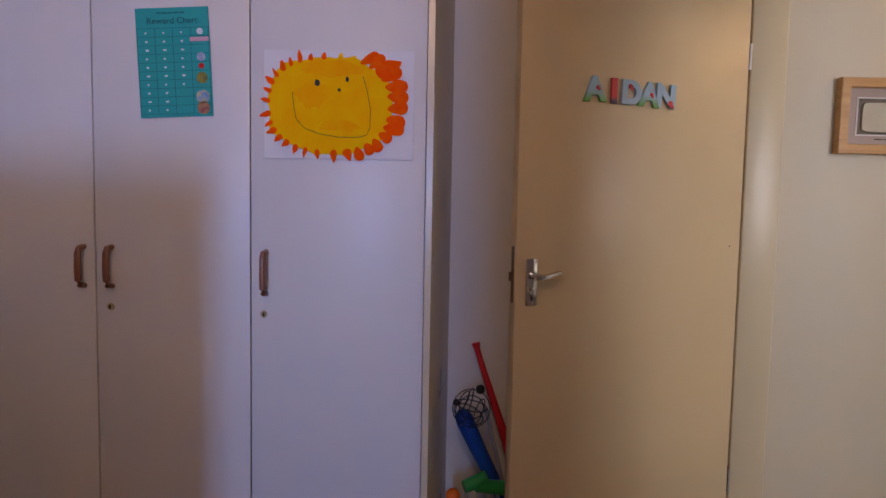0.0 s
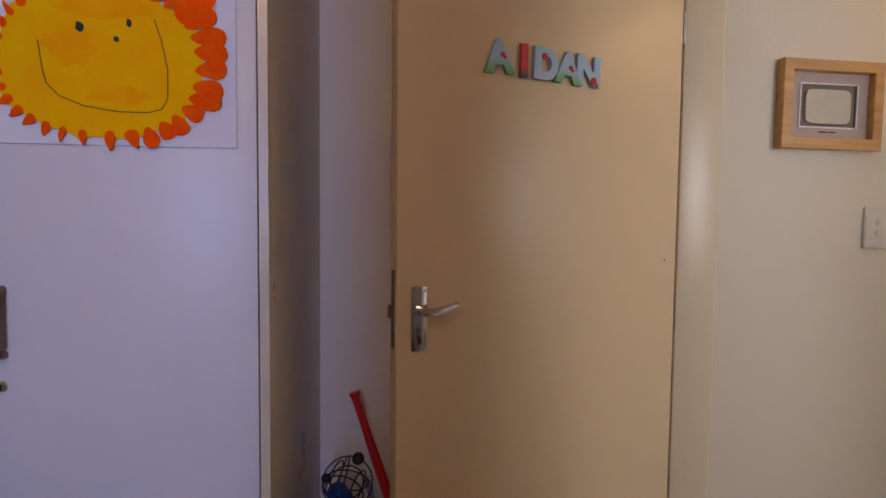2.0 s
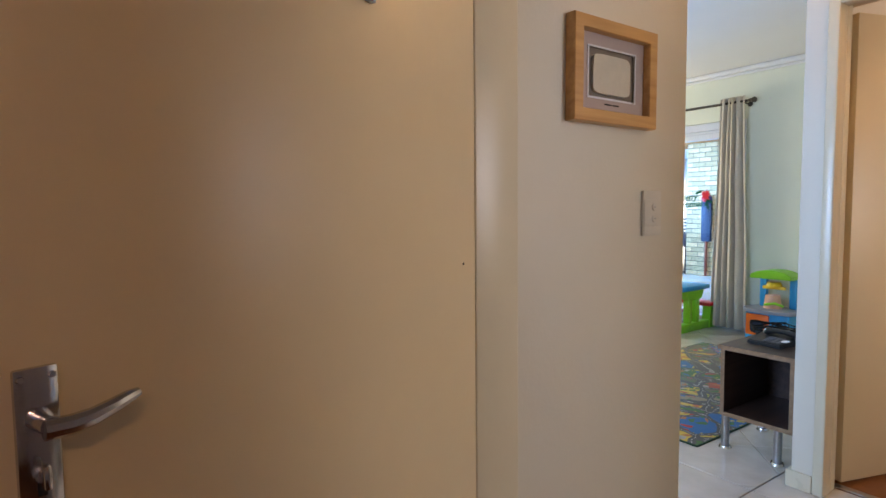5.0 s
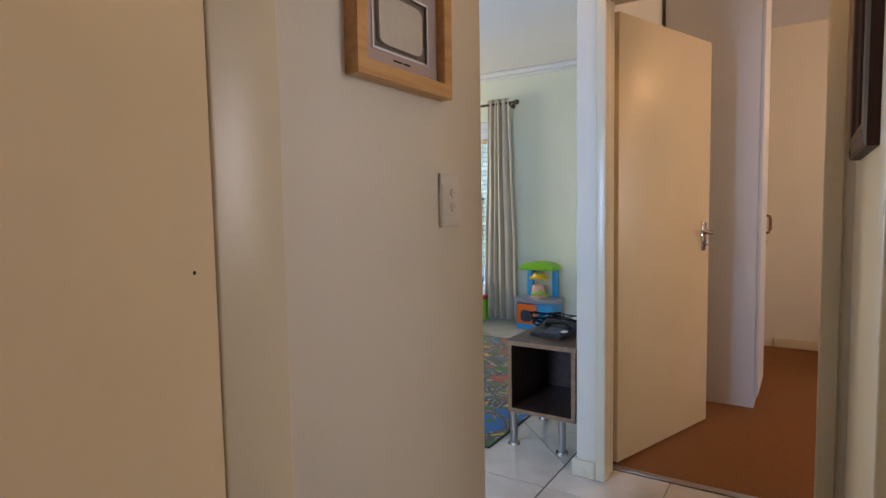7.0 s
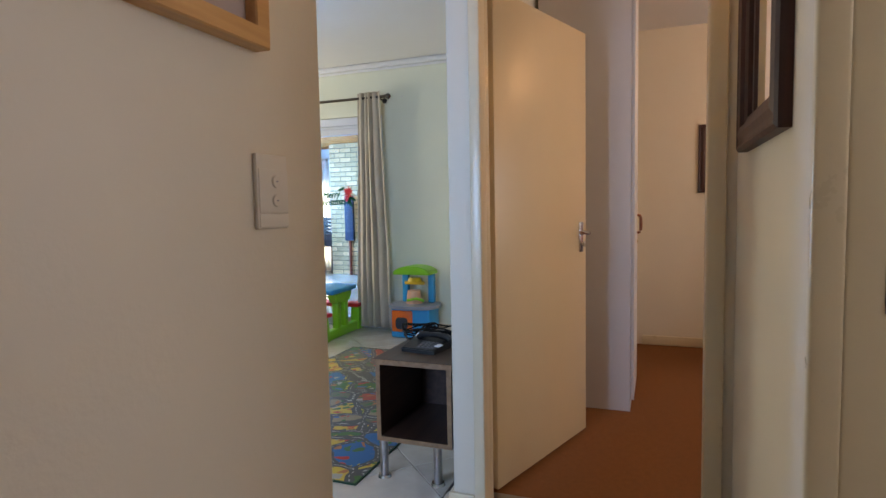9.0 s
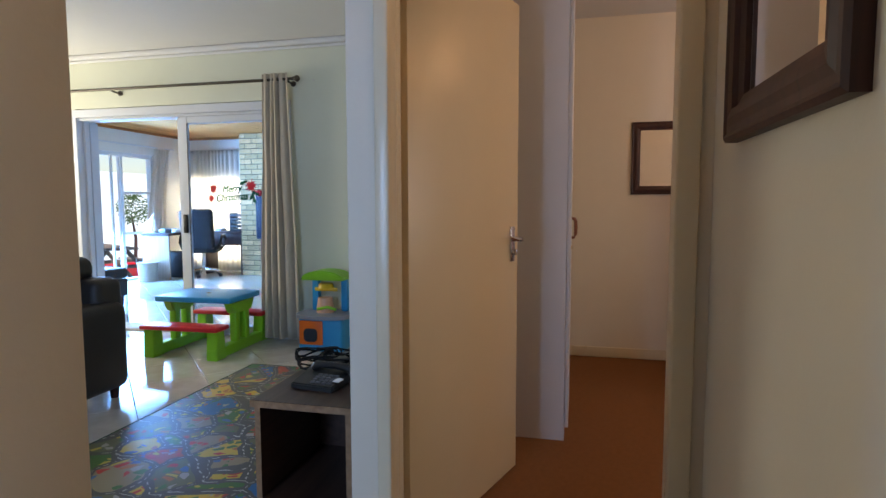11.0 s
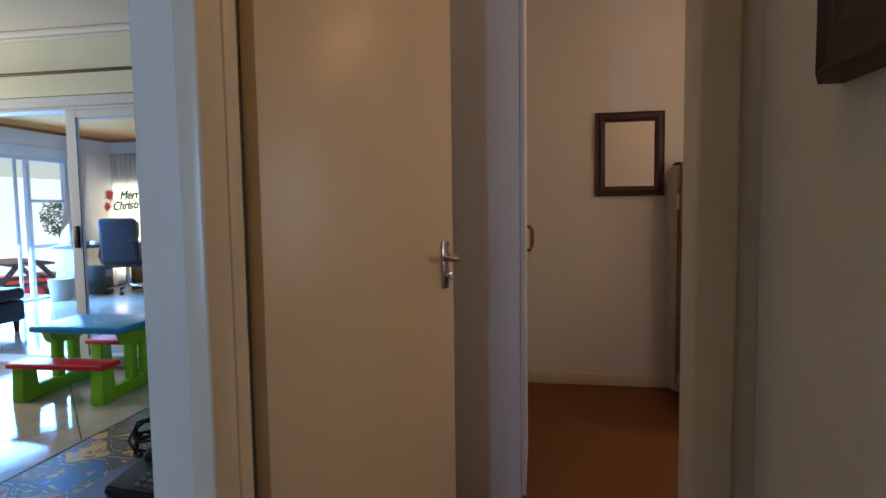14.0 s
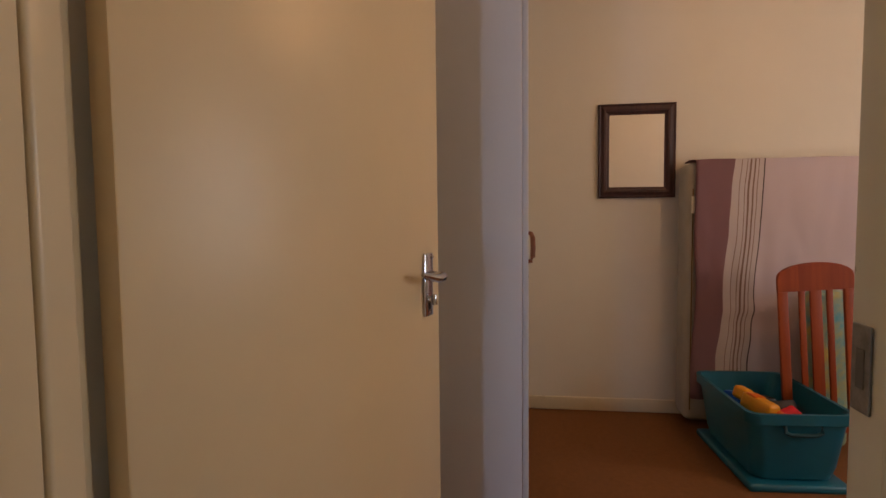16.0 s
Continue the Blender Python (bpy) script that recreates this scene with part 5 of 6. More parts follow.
box(bm, D - 0.01, D - 0.002, 0.0205, W - 0.0205, ZB + 0.0205, ZT - 0.0245)
part("back", bm, M["unit"], un)
for x in (0.022, D - 0.05):
    for y in (0.075, W - 0.02):
        bm = bmesh.new()
        cyl(bm, 0.019, 0.019, ZB - 0.006, pose(x, y, 0.005), 20)
        lg = part("leg", bm, M["steel"], un, "brushed steel leg")
        bm = bmesh.new()
        cyl(bm, 0.031, 0.027, 0.012, pose(x, y, 0.0), 24)
        part("foot", bm, M["chrome"], lg)

ph = thing("telephone", pose(4.49, 3.985, ZT, 0, 0, -8) @ Matrix.Scale(0.87, 4), "black corded desk telephone with grey keys", "telephone")
bm = bmesh.new()
prism(bm, [(-0.10, 0.0), (0.10, 0.0), (0.10, 0.055), (0.07, 0.06), (-0.095, 0.022)], -0.11, 0.09, ST)
bmesh.ops.bevel(bm, geom=list(bm.edges), offset=0.005, segments=2, affect="EDGES")
part("body", bm, M["black"], ph)
bm = bmesh.new()
tube(bm, [(0.03, 0.075, 0.052), (0.03, 0.062, 0.066), (0.03, 0.03, 0.072), (0.03, -0.04, 0.073), (0.03, -0.09, 0.068), (0.03, -0.115, 0.052)], [0.020, 0.022, 0.015, 0.014, 0.019, 0.02], 12)
part("handset", bm, M["black"], ph, "glossy black handset")
for i in range(4):
    for j in range(4):
        bm = bmesh.new()
        box(bm, -0.078 + i * 0.02, -0.064 + i * 0.02, -0.07 + j * 0.026, -0.05 + j * 0.026, 0.024 + i * 0.0046, 0.032 + i * 0.0046, 0.002, 1)
        part("key", bm, mat("key_grey", (0.10, 0.10, 0.11), 0.4) if (i, j) == (0, 0) else bpy.data.materials["key_grey"], ph)
bm = bmesh.new()
box(bm, -0.07, -0.03, -0.105, -0.075, 0.036, 0.043, 0.002, 1)
part("number_card", bm, M["paper"], ph, "small white number card")
CABLE = mat("cable_rubber", (0.006, 0.006, 0.007), 0.8, noise=0.2, scale=30, spec=0.2)
cab = thing("cable_heap", pose(4.655, 4.02, ZT), "tangled heap of black cables on the unit", "cables")
rng = random.Random(3)
for k in range(16):
    cx, cy, r = rng.uniform(-0.06, 0.06), rng.uniform(-0.06, 0.1), rng.uniform(0.05, 0.10)
    ph0 = rng.uniform(0, 6)
    bm = bmesh.new()
    tube(bm, [(cx + r * math.cos(ph0 + i * 0.45) * (1 + 0.2 * math.sin(i)), cy + r * math.sin(ph0 + i * 0.45), 0.006 + 0.0035 * k + 0.010 * math.sin(i * 1.3 + k)) for i in range(18)], 0.0038, 6)
    part("cable", bm, CABLE, cab)
bm = bmesh.new()
box(bm, -0.05, 0.05, -0.04, 0.06, 0.0, 0.05, 0.012, 2)
part("adaptor", bm, M["black"], cab, "black power adaptor")

# ---------- sofa and ottoman ----------
so = thing("leather_sofa", pose(5.085, 6.87, 0.0, 0, 0, 180), "black leather sofa with thick padded arms", "sofa")
bm = bmesh.new()
box(bm, -0.42, 0.44, -0.58, 0.85, 0.09, 0.36, 0.04, 3)
part("base", bm, M["leather"], so)
for y0, y1 in ((-0.82, -0.59), (0.86, 1.09)):
    bm = bmesh.new()
    box(bm, -0.45, 0.455, y0, y1, 0.07, 0.60, 0.06, 4)
    part("armrest", bm, M["leather"], so)
for y0, y1 in ((-0.585, 0.125), (0.135, 0.85)):
    bm = bmesh.new()
    box(bm, -0.2, 0.46, y0, y1, 0.362, 0.50, 0.05, 4)
    part("seat_cushion", bm, M["leather"], so)
    bm = bmesh.new()
    box(bm, -0.12, 0.10, y0, y1, 0.50, 0.76, 0.07, 4, pose(-0.22, 0, 0.0, 0, -8, 0))
    part("back_cushion", bm, M["leather"], so)
bm = bmesh.new()
box(bm, -0.52, -0.30, -0.72, 1.0, 0.10, 0.74, 0.06, 4)
part("backrest", bm, M["leather"], so)
for y0, y1 in ((-0.74, 0.12), (0.14, 1.0)):
    bm = bmesh.new()
    box(bm, -0.48, -0.20, y0, min(y1, 0.84), 0.70, 0.87, 0.07, 4)
    part("head_cushion", bm, M["leather"], so, "puffy leather head cushion")
for x in (-0.40, 0.40):
    for y in (-0.74, 1.0):
        bm = bmesh.new()
        cyl(bm, 0.022, 0.03, 0.075, pose(x, y, 0.0), 14)
        part("foot", bm, M["dark_frame"], so)
ot = thing("leather_ottoman", pose(8.12, 8.55, 0.0), "black leather ottoman on short wooden feet", "ottoman")
bm = bmesh.new()
box(bm, -0.42, 0.18, -0.25, 0.40, 0.11, 0.32, 0.03, 3)
part("base", bm, M["leather"], ot)
bm = bmesh.new()
box(bm, -0.43, 0.19, -0.26, 0.41, 0.322, 0.45, 0.05, 4)
part("cushion", bm, M["leather"], ot)
for x in (-0.36, 0.12):
    for y in (-0.19, 0.39):
        bm = bmesh.new()
        cyl(bm, 0.02, 0.032, 0.115, pose(x, y, 0.0), 12)
        part("foot", bm, M["dark_frame"], ot)

# ---------- sunroom ----------
SX, SY = 11.6, 9.95
sd = thing("sunroom_sliding_door", pose(0, SY, 0), "white aluminium sliding door to the garden", "door")
tagged(sd, kind="structure")
for name, bs in (("frame_head", [(9.0, 10.75, 0.02, 0.10, 1.94, 2.0)]), ("frame_jamb", [(10.70, 10.75, 0.02, 0.10, 0.0, 1.939)]), ("frame_jamb", [(9.0, 9.05, 0.02, 0.10, 0, 1.939)]), ("mullion", [(10.06, 10.12, 0.03, 0.09, 0.0, 1.939)]), ("mullion", [(9.88, 9.92, 0.03, 0.06, 0.0, 1.939)]),
                 ("glazing_bar", [(10.121, 10.699, 0.04, 0.08, 1.36, 1.40)]), ("glazing_bar", [(10.121, 10.699, 0.04, 0.08, 0.72, 0.76)]), ("sill", [(9.05, 10.70, 0.0, 0.11, 0.0, 0.03)])):
    alu(name, bs, sd)
sw2 = thing("sunroom_window", pose(SX, 0, 0), "white framed sunroom window", "window")
tagged(sw2, kind="structure")
for name, bs in (("window_frame", [(0.05, 0.10, 8.88, 8.92, 0.1, 1.69), (0.05, 0.10, 9.86, 9.90, 0.1, 1.69), (0.05, 0.10, 8.9205, 9.8595, 1.64, 1.69), (0.05, 0.10, 8.9205, 9.8595, 0.1, 0.15)]), ("window_bar", [(0.055, 0.09, 9.37, 9.405, 0.151, 1.639)])):
    alu(name, bs, sw2)
sc = thing("sheer_curtain", pose(SX - 0.07, 0, 0), "white sheer curtain over the sunroom window", "curtain", "sunroom curtains")
pleated("drape", None, 8.66, 9.90, 0.03, 2.15, 15, 0.022, M["sheer"], sc, 0.0, None, 0.001)
sc = thing("sheer_curtain", pose(0, SY - 0.08, 0, 0, 0, 90), "white curtain hanging beside the garden door", "curtain", "sunroom curtains")
pleated("drape", None, -11.03, -10.72, 0.04, 2.13, 5, 0.035, M["sheer"], sc, 0.45, None, 0.001, 0.36)
bm = bmesh.new()
cyl(bm, 0.012, 0.012, 2.45, pose(8.7, SY - 0.08, 2.125, 0, 90), 10)
tagged(part("sunroom_curtain_rail", bm, M["alu"]), "white curtain rail over the garden door", "curtain rail")


def office_chair(m):
    c = thing("office_chair", m, "dark blue padded leather office chair on chrome castors", "chair")
    bm = bmesh.new()
    box(bm, -0.25, 0.25, -0.06, 0.06, 0.0, 0.66, 0.055, 4, pose(0, 0.27, 0.47, -9))
    part("backrest", bm, M["blue_leather"], c)
    bm = bmesh.new()
    box(bm, -0.22, 0.22, -0.045, 0.045, 0.02, 0.2, 0.04, 4, pose(0, 0.215, 0.52, -9))
    box(bm, -0.20, 0.20, -0.04, 0.04, 0.42, 0.62, 0.04, 4, pose(0, 0.22, 0.47, -9))
    part("back_pad", bm, M["blue_leather"], c)
    bm = bmesh.new()
    box(bm, -0.26, 0.26, -0.26, 0.26, 0.40, 0.52, 0.05, 4)
    part("seat", bm, M["blue_leather"], c)
    for s in (-1, 1):
        bm = bmesh.new()
        tube(bm, [(s * 0.27, 0.20, 0.46), (s * 0.31, 0.19, 0.58), (s * 0.315, 0.10, 0.67), (s * 0.315, -0.08, 0.68), (s * 0.31, -0.18, 0.62), (s * 0.29, -0.16, 0.50), (s * 0.26, -0.05, 0.44)], [0.02, 0.024, 0.028, 0.03, 0.024, 0.018, 0.018], 10)
        part("armrest", bm, M["black"], c)
    bm = bmesh.new()
    cyl(bm, 0.028, 0.028, 0.30, pose(0, 0, 0.11), 14)
    part("gas_lift", bm, M["chrome"], c)
    for k in range(5):
        a = radians(72 * k + 20)
        bm = bmesh.new()
        tube(bm, [(0.03 * math.cos(a), 0.03 * math.sin(a), 0.12), (0.16 * math.cos(a), 0.16 * math.sin(a), 0.105), (0.30 * math.cos(a), 0.30 * math.sin(a), 0.075)], [0.026, 0.022, 0.015], 8)
        leg = part("base_leg", bm, M["chrome"], c)
        bm = bmesh.new()
        for q in (-0.014, 0.014):
            cyl(bm, 0.028, 0.028, 0.018, pose(0.30 * math.cos(a) - (q - 0.009) * math.sin(a), 0.30 * math.sin(a) + (q - 0.009) * math.cos(a), 0.028, 90, 0, math.degrees(a)), 14)
        part("castor", bm, M["black"], leg)
    return c


office_chair(pose(10.86, 9.14, 0, 0, 0, 112))
dk = thing("office_desk", pose(11.36, 9.2, 0), "dark wooden corner desk with a pale end panel below the window", "desk")
bm = bmesh.new()
box(bm, -0.22, 0.14, -0.60, 0.14, 0.70, 0.735, 0.004)
part("desktop", bm, M["dark_frame"], dk)
bm = bmesh.new()
box(bm, -1.07, 0.14, 0.1405, 0.66, 0.70, 0.735, 0.004)
part("desktop_return", bm, M["dark_frame"], dk)
for y0, y1 in ((-0.59, -0.56), (0.10, 0.13)):
    bm = bmesh.new()
    box(bm, -0.20, 0.12, y0, y1, 0.0, 0.6995, 0.002)
    part("end_panel", bm, M["dark_frame"], dk)
bm = bmesh.new()
box(bm, -0.19, -0.17, -0.559, 0.099, 0.50, 0.6995, 0.002)
part("apron", bm, M["dark_frame"], dk)
bm = bmesh.new()
box(bm, -1.05, -1.02, 0.16, 0.64, 0.0, 0.6995, 0.003)
part("pale_end_panel", bm, wood("pale_veneer", (0.34, 0.22, 0.16), (0.44, 0.30, 0.23), 0.45, "Z"), dk, "pale veneered end panel")
pcs = thing("computer_tower", pose(10.72, 9.55, 0), "black computer tower standing under the desk", "computer")
bm = bmesh.new()
box(bm, -0.09, 0.09, -0.20, 0.20, 0.0, 0.42, 0.008, 2)
part("case", bm, M["black"], pcs)
bm = bmesh.new()
box(bm, -0.06, 0.06, -0.206, -0.2005, 0.26, 0.36, 0.002, 1)
part("drive_panel", bm, M["pl_grey"], pcs)
for x, y, z, c, nm, lb in ((10.78, 9.60, 0.735, M["paper"], "paper_stack", "white paper stack on the desk"), (10.48, 9.55, 0.735, M["pl_grey"], "desk_telephone", "small grey telephone on the desk"), (11.3, 9.1, 0.735, M["paper"], "paper_stack", "white paper stack on the desk")):
    q = thing(nm, pose(x, y, z), lb, nm.replace("_", " "))
    bm = bmesh.new()
    box(bm, -0.08, 0.08, -0.06, 0.06, 0.0, 0.05 if c is M["paper"] else 0.07, 0.012, 2)
    part("body", bm, c, q)
tr = thing("letter_tray", pose(11.32, 8.74, 0.735), "black stacked letter trays on the desk", "letter tray")
for k in range(5):
    bm = bmesh.new()
    box(bm, -0.13, 0.13, -0.10, 0.12, 0.005 + k * 0.062, 0.012 + k * 0.062, 0.002, 1)
    box(bm, -0.13, -0.122, -0.10, 0.12, 0.0125 + k * 0.062, 0.05 + k * 0.062, 0.002, 1)
    part("tray", bm, M["black"], tr)
bm = bmesh.new()
for y in (-0.104, 0.122):
    box(bm, -0.12, 0.12, y - 0.003, y + 0.003, 0.0, 0.315, 0.001, 1)
part("side_rack", bm, M["black"], tr)
mon = thing("monitor", pose(11.30, 9.50, 0.735, 0, 0, 20), "dark flat computer monitor on the desk", "monitor")
bm = bmesh.new()
box(bm, -0.015, 0.015, -0.2, 0.2, 0.08, 0.32, 0.008, 2)
part("screen", bm, M["black"], mon)
bm = bmesh.new()
cyl(bm, 0.08, 0.07, 0.012, pose(0, 0, 0), 20)
cyl(bm, 0.018, 0.018, 0.1, pose(0.02, 0, 0.01), 12)
part("stand", bm, M["black"], mon)
wb = thing("waste_basket", pose(10.12, 9.60, 0), "beige woven waste basket on the tiles", "basket")
bm = bmesh.new()
for r0, r1, z0, h in ((0.125, 0.15, 0.0, 0.29),):
    cyl(bm, r0, r1, h, pose(0, 0, z0), 26, True)
part("basket", bm, mat("woven_beige", (0.42, 0.33, 0.26), 0.8, noise=0.2, scale=60, bump=0.6, bump_scale=90), wb)
bm = bmesh.new()
tube(bm, [(0.15 * math.cos(k * math.tau / 26), 0.15 * math.sin(k * math.tau / 26), 0.29) for k in range(26)], 0.009, 8, True)
part("rim", bm, mat("woven_rim", (0.35, 0.26, 0.20), 0.8), wb)
lm = thing("desk_lamp", pose(11.05, 9.72, 0.735), "thin white desk lamp", "lamp")
bm = bmesh.new()
cyl(bm, 0.05, 0.045, 0.015, pose(0, 0, 0), 16)
tube(bm, [(0, 0, 0.01), (0, 0.02, 0.25), (-0.05, 0.0, 0.34)], 0.007, 8)
part("stem", bm, M["pl_white"], lm)
# board on the brick pier
nb = thing("blue_cushion_board", pose(11.06, 8.20, 0.0), "dark blue folded toy board leaning on the brick wall", "board")
bm = bmesh.new()
box(bm, 0.02, 0.08, -0.09, 0.09, 0.62, 1.42, 0.015, 2)
part("board", bm, mat("board_blue", (0.012, 0.022, 0.06), 0.6, noise=0.2), nb)
bm = bmesh.new()
cyl(bm, 0.025, 0.025, 0.80, pose(0.05, 0.0, 0.0), 12)
part("post", bm, M["cot"], nb, "reddish wooden post")
bm = bmesh.new()
ball(bm, 0.06, pose(0.03, 0.02, 1.38), 14)
part("red_knob", bm, M["pl_red"], nb)

# outside the garden door
bn = thing("picnic_bench", pose(11.25, 11.5, -0.30, 0, 0, 62), "weathered dark picnic bench on the patio", "bench")
bm = bmesh.new()
for k in range(4):
    box(bm, -0.8, 0.8, -0.3 + k * 0.15, -0.16 + k * 0.15, 0.70, 0.735, 0.004)
part("tabletop", bm, wood("weathered", (0.12, 0.09, 0.07), (0.22, 0.17, 0.13), 0.7, "X"), bn)
for s in (-1, 1):
    bm = bmesh.new()
    box(bm, -0.8, 0.8, s * 0.62 - 0.12, s * 0.62 + 0.12, 0.42, 0.455, 0.004)
    part("bench_board", bm, bpy.data.materials["weathered"], bn)
    for q in (-0.6, 0.6):
        bm = bmesh.new()
        tube(bm, [(q, s * 0.70, 0.0), (q, s * 0.15, 0.70)], 0.04, 6)
        part("leg", bm, bpy.data.materials["weathered"], bn)
bm = bmesh.new()
for q in (-0.6, 0.6):
    box(bm, q - 0.03, q + 0.03, -0.7, 0.7, 0.36, 0.4195, 0.004)
part("cross_bar", bm, bpy.data.materials["weathered"], bn)
rd = thing("red_trough", pose(12.65, 12.65, -0.30, 0, 0, 85), "red plastic trough on the patio", "trough")
bm = bmesh.new()
box(bm, -0.9, 0.9, -0.15, 0.15, 0.0, 0.3, 0.04, 3)
part("trough", bm, M["pl_red"], rd)
# The pale blue puts the bright outdoor glare into the wall colour.
slab("wall_garden", [(4, 30, 17.0, 17.2, -0.30, 2.2)], mat("garden_glare_tint", (0.80, 0.90, 0.95), 0.7, noise=0.05), "garden wall tinted pale blue for the outdoor glare", "wall")
tree = thing("garden_shrub", pose(15.35, 14.5, -0.30), "leafy green garden shrub against the wall", "shrub")
bm = bmesh.new()
tube(bm, [(0, 0, 0), (0.05, 0, 0.6), (0.0, 0.05, 1.2)], [0.05, 0.04, 0.02], 8)
part("trunk", bm, M["dark_frame"], tree)
bm = bmesh.new()
rng = random.Random(8)
for k in range(700):
    d = Vector((rng.gauss(0, 1), rng.gauss(0, 1), rng.gauss(0, 1))).normalized() * rng.uniform(0.3, 1) ** 0.5
    p = Vector((d.x * 0.42, d.y * 0.4, 1.40 + d.z * 0.45))
    q = Euler((rng.uniform(0, 6), rng.uniform(0, 6), rng.uniform(0, 6))).to_matrix()
    vs = [bm.verts.new(p + q @ Vector(v)) for v in ((0, 0, 0), (0.02, 0.035, 0.008), (0, 0.085, 0), (-0.02, 0.035, 0.008))]
    bm.faces.new(vs)
part("crown", bm, mat("leaves", (0.06, 0.12, 0.03), 0.5, noise=0.3, scale=6), tree)

# ---------- tiles, boards and bricks ----------
def clip(poly, x0, x1, y0, y1):
    for ax, lim, sgn in ((0, x0, 1), (0, x1, -1), (1, y0, 1), (1, y1, -1)):
        out = []
        for a, b in zip(poly, poly[1:] + poly[:1]):
            ia, ib = (a[ax] - lim) * sgn >= 0, (b[ax] - lim) * sgn >= 0
            if ia:
                out.append(a)
            if ia != ib:
                q = (lim - a[ax]) / (b[ax] - a[ax])
                out.append((a[0] + (b[0] - a[0]) * q, a[1] + (b[1] - a[1]) * q))
        poly = out
        if len(poly) < 3:
            return []
    return poly


def tile_material():
    m = mat("tile_glazed", (0.60, 0.55, 0.48), 0.1)
    nt = m.node_tree
    b = nt.nodes["Principled BSDF"]
    oi, tc, ns, ramp, mr, bp = (nt.nodes.new("ShaderNode" + k) for k in ("ObjectInfo", "TexCoord", "TexNoise", "ValToRGB", "MapRange", "Bump"))
    ns.inputs["Scale"].default_value, ns.inputs["Detail"].default_value = 7, 8
    nt.links.new(tc.outputs["Object"], ns.inputs["Vector"])
    nt.links.new(ns.outputs["Fac"], ramp.inputs["Fac"])
    ramp.color_ramp.elements[0].position, ramp.color_ramp.elements[1].position = 0.3, 0.72
    ramp.color_ramp.elements[0].color, ramp.color_ramp.elements[1].color = (0.50, 0.45, 0.385, 1), (0.62, 0.57, 0.50, 1)
    hs = nt.nodes.new("ShaderNodeHueSaturation")
    mr.inputs["To Min"].default_value, mr.inputs["To Max"].default_value = 0.93, 1.05
    nt.links.new(oi.outputs["Random"], mr.inputs["Value"])
    nt.links.new(mr.outputs[0], hs.inputs["Value"])
    nt.links.new(ramp.outputs[0], hs.inputs["Color"])
    nt.links.new(hs.outputs[0], b.inputs["Base Color"])
    bp.inputs["Strength"].default_value, bp.inputs["Distance"].default_value = 0.06, 0.01
    nt.links.new(ns.outputs["Fac"], bp.inputs["Height"])
    nt.links.new(bp.outputs["Normal"], b.inputs["Normal"])
    return m


TILE = tile_material()


def tile_piece(poly, parent):
    cx, cy = sum(p[0] for p in poly) / len(poly), sum(p[1] for p in poly) / len(poly)
    ins = [(cx + (x - cx) * 0.992, cy + (y - cy) * 0.992) for x, y in poly]
    bm = bmesh.new()
    lo = [bm.verts.new((x - cx, y - cy, -0.0055)) for x, y in poly]
    mid = [bm.verts.new((x - cx, y - cy, -0.0012)) for x, y in poly]
    hi = [bm.verts.new((x - cx, y - cy, 0.0)) for x, y in ins]
    n = len(poly)
    bm.faces.new(hi)
    for A, B in ((lo, mid), (mid, hi)):
        for i in range(n):
            bm.faces.new((A[i], A[(i + 1) % n], B[(i + 1) % n], B[i]))
    ob = part("tile", bm, TILE, parent, smooth=False)
    ob.location = (cx, cy, 0)


def lay_diagonal(region, parent, step=0.632, c1=0.25, c2=11.0, gap=0.003):
    x0, x1, y0, y1 = region
    for i in range(-40, 60):
        for j in range(-40, 60):
            a0, a1 = c1 + i * step + gap, c1 + (i + 1) * step - gap
            b0, b1 = c2 + j * step + gap, c2 + (j + 1) * step - gap
            quad = [((b - a) / 2, (b + a) / 2) for a, b in ((a0, b0), (a0, b1), (a1, b1), (a1, b0))]
            if max(p[0] for p in quad) < x0 or min(p[0] for p in quad) > x1 or max(p[1] for p in quad) < y0 or min(p[1] for p in quad) > y1:
                continue
            q = clip(quad, x0, x1, y0, y1)
            if q and abs(sum(a[0] * b[1] - b[0] * a[1] for a, b in zip(q, q[1:] + q[:1]))) > 0.002:
                tile_piece(q, parent)


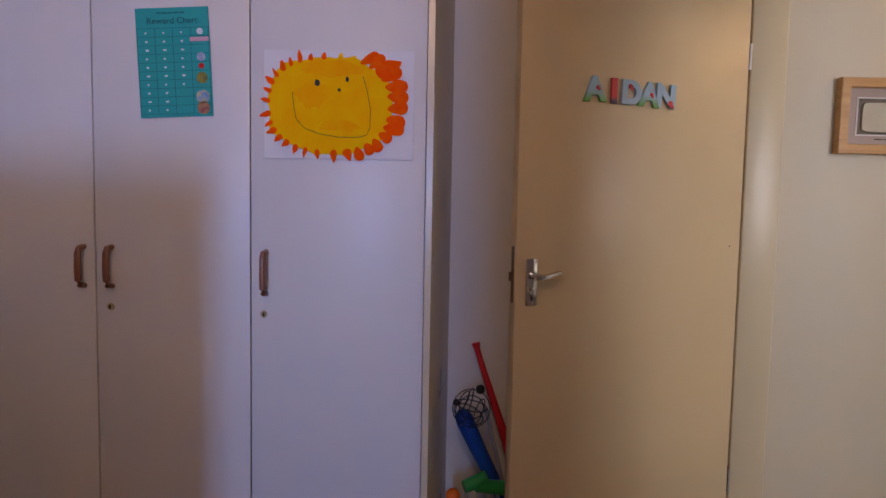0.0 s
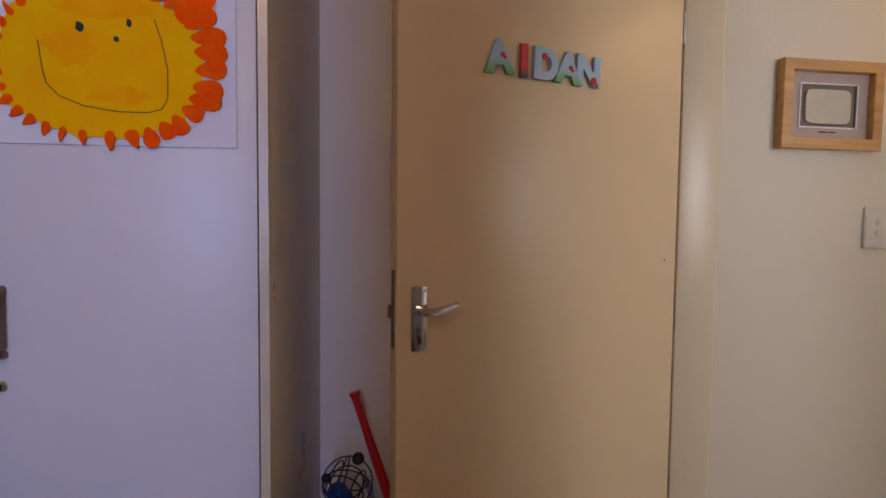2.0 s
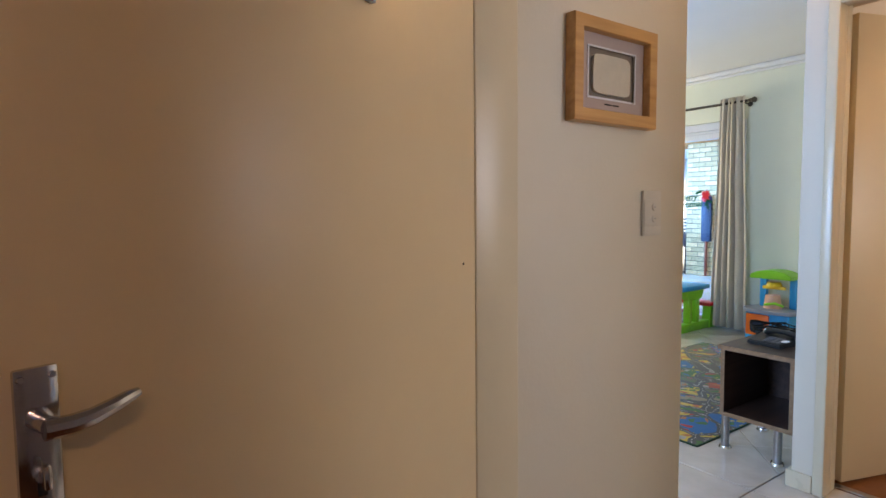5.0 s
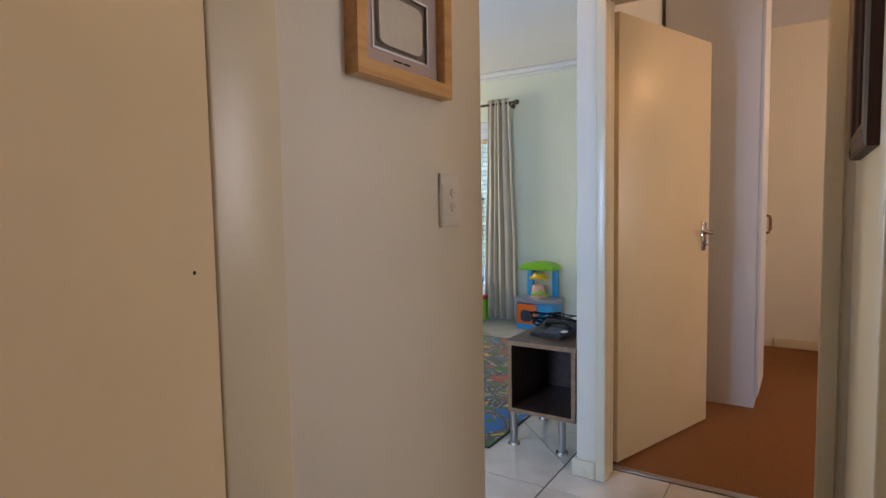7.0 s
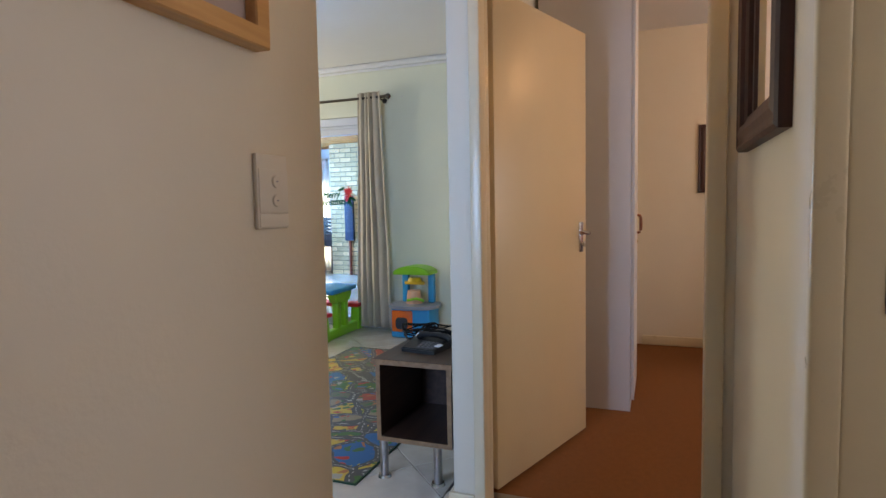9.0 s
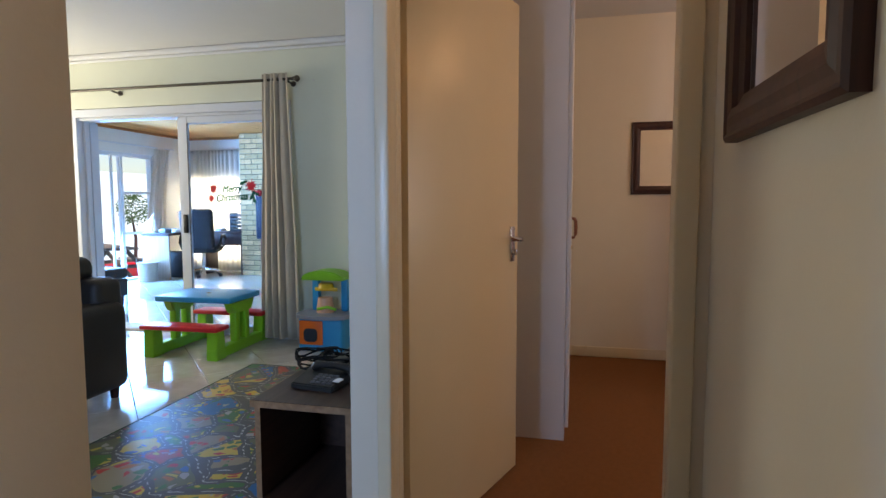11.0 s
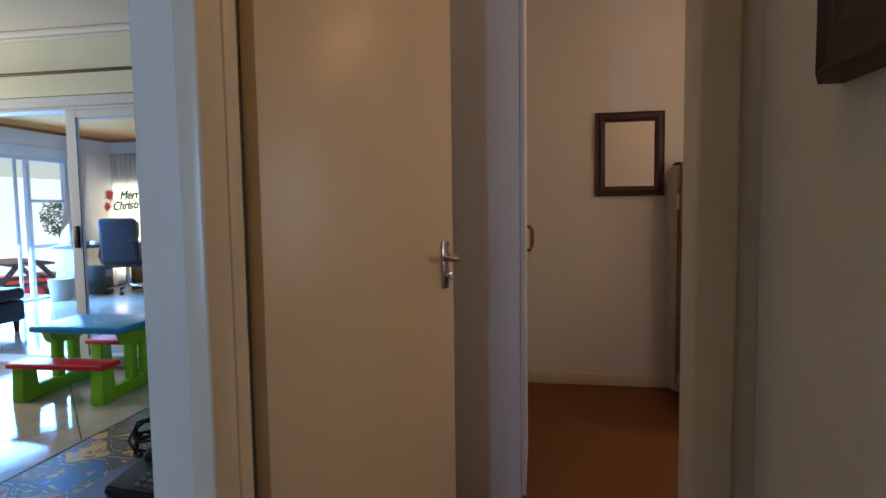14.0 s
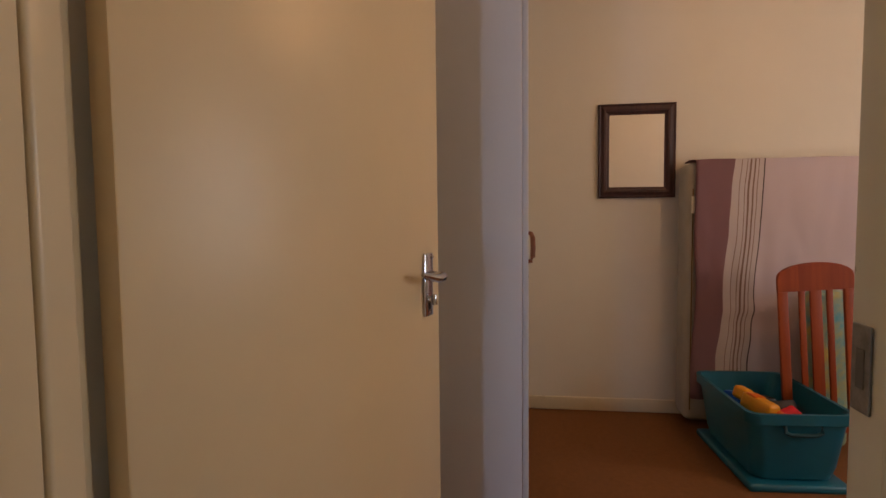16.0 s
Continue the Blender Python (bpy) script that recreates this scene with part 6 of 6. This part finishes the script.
def lay_square(region, parent, ox, oy, s=0.447, gap=0.003):
    x0, x1, y0, y1 = region
    for i in range(-30, 40):
        for j in range(-30, 40):
            xa, ya = ox + i * s, oy + j * s
            q = clip([(xa + gap / 2, ya + gap / 2), (xa + s - gap / 2, ya + gap / 2), (xa + s - gap / 2, ya + s - gap / 2), (xa + gap / 2, ya + s - gap / 2)], x0, x1, y0, y1)
            if q and abs(sum(a[0] * b[1] - b[0] * a[1] for a, b in zip(q, q[1:] + q[:1]))) > 0.002:
                tile_piece(q, parent)


fl = bpy.data.objects["floor_living"]
lay_diagonal((3.957, 7.20, 3.823, 8.58), fl)
lay_square((2.335, 4.262, 2.66, 3.817), fl, 3.954, 3.820 - 0.447)
lay_square((3.0, 3.951, 3.823, 8.58), fl, 3.954, 3.820)
lay_diagonal((7.206, 11.6, 5.0, 9.95), bpy.data.objects["floor_sunroom"])

brick_mat = mat("face_brick", (0.80, 0.55, 0.29), 0.8, color2=(0.68, 0.44, 0.21), scale=5, bump=0.6, bump_scale=60)
nt = brick_mat.node_tree
oi, hs, mr = nt.nodes.new("ShaderNodeObjectInfo"), nt.nodes.new("ShaderNodeHueSaturation"), nt.nodes.new("ShaderNodeMapRange")
mr.inputs["To Min"].default_value, mr.inputs["To Max"].default_value = 0.75, 1.2
nt.links.new(oi.outputs["Random"], mr.inputs["Value"])
nt.links.new(mr.outputs[0], hs.inputs["Value"])
src = nt.nodes["Principled BSDF"].inputs["Base Color"].links[0].from_socket
nt.links.new(src, hs.inputs["Color"])
nt.links.new(hs.outputs[0], nt.nodes["Principled BSDF"].inputs["Base Color"])
bw = slab("wall_brick_pier", [(11.16, 11.599, 7.4, 8.61, 0, SUNC - 0.001)], mat("mortar", (0.10, 0.075, 0.055), 0.9, noise=0.2, scale=40), "face brick pier in the sunroom", "wall")
bm = bmesh.new()
box(bm, -0.006, 0.006, -0.109, 0.109, -0.0375, 0.0375, 0.004, 1)
brick_me = mesh("brick", bm, brick_mat, False)
bm = bmesh.new()
box(bm, -0.006, 0.006, -0.052, 0.052, -0.0355, 0.0355, 0.004, 1)
half_me = mesh("brick_half", bm, brick_mat, False)
for c in range(28):
    y = 8.608
    first = True
    while y > 7.45:
        half = first and c % 2
        ln = 0.104 if half else 0.218
        ob = new("brick", half_me if half else brick_me)
        ob.parent = bw
        ob.location = (11.155, y - ln / 2, 0.041 + c * 0.0848)
        y -= ln + 0.009
        first = False
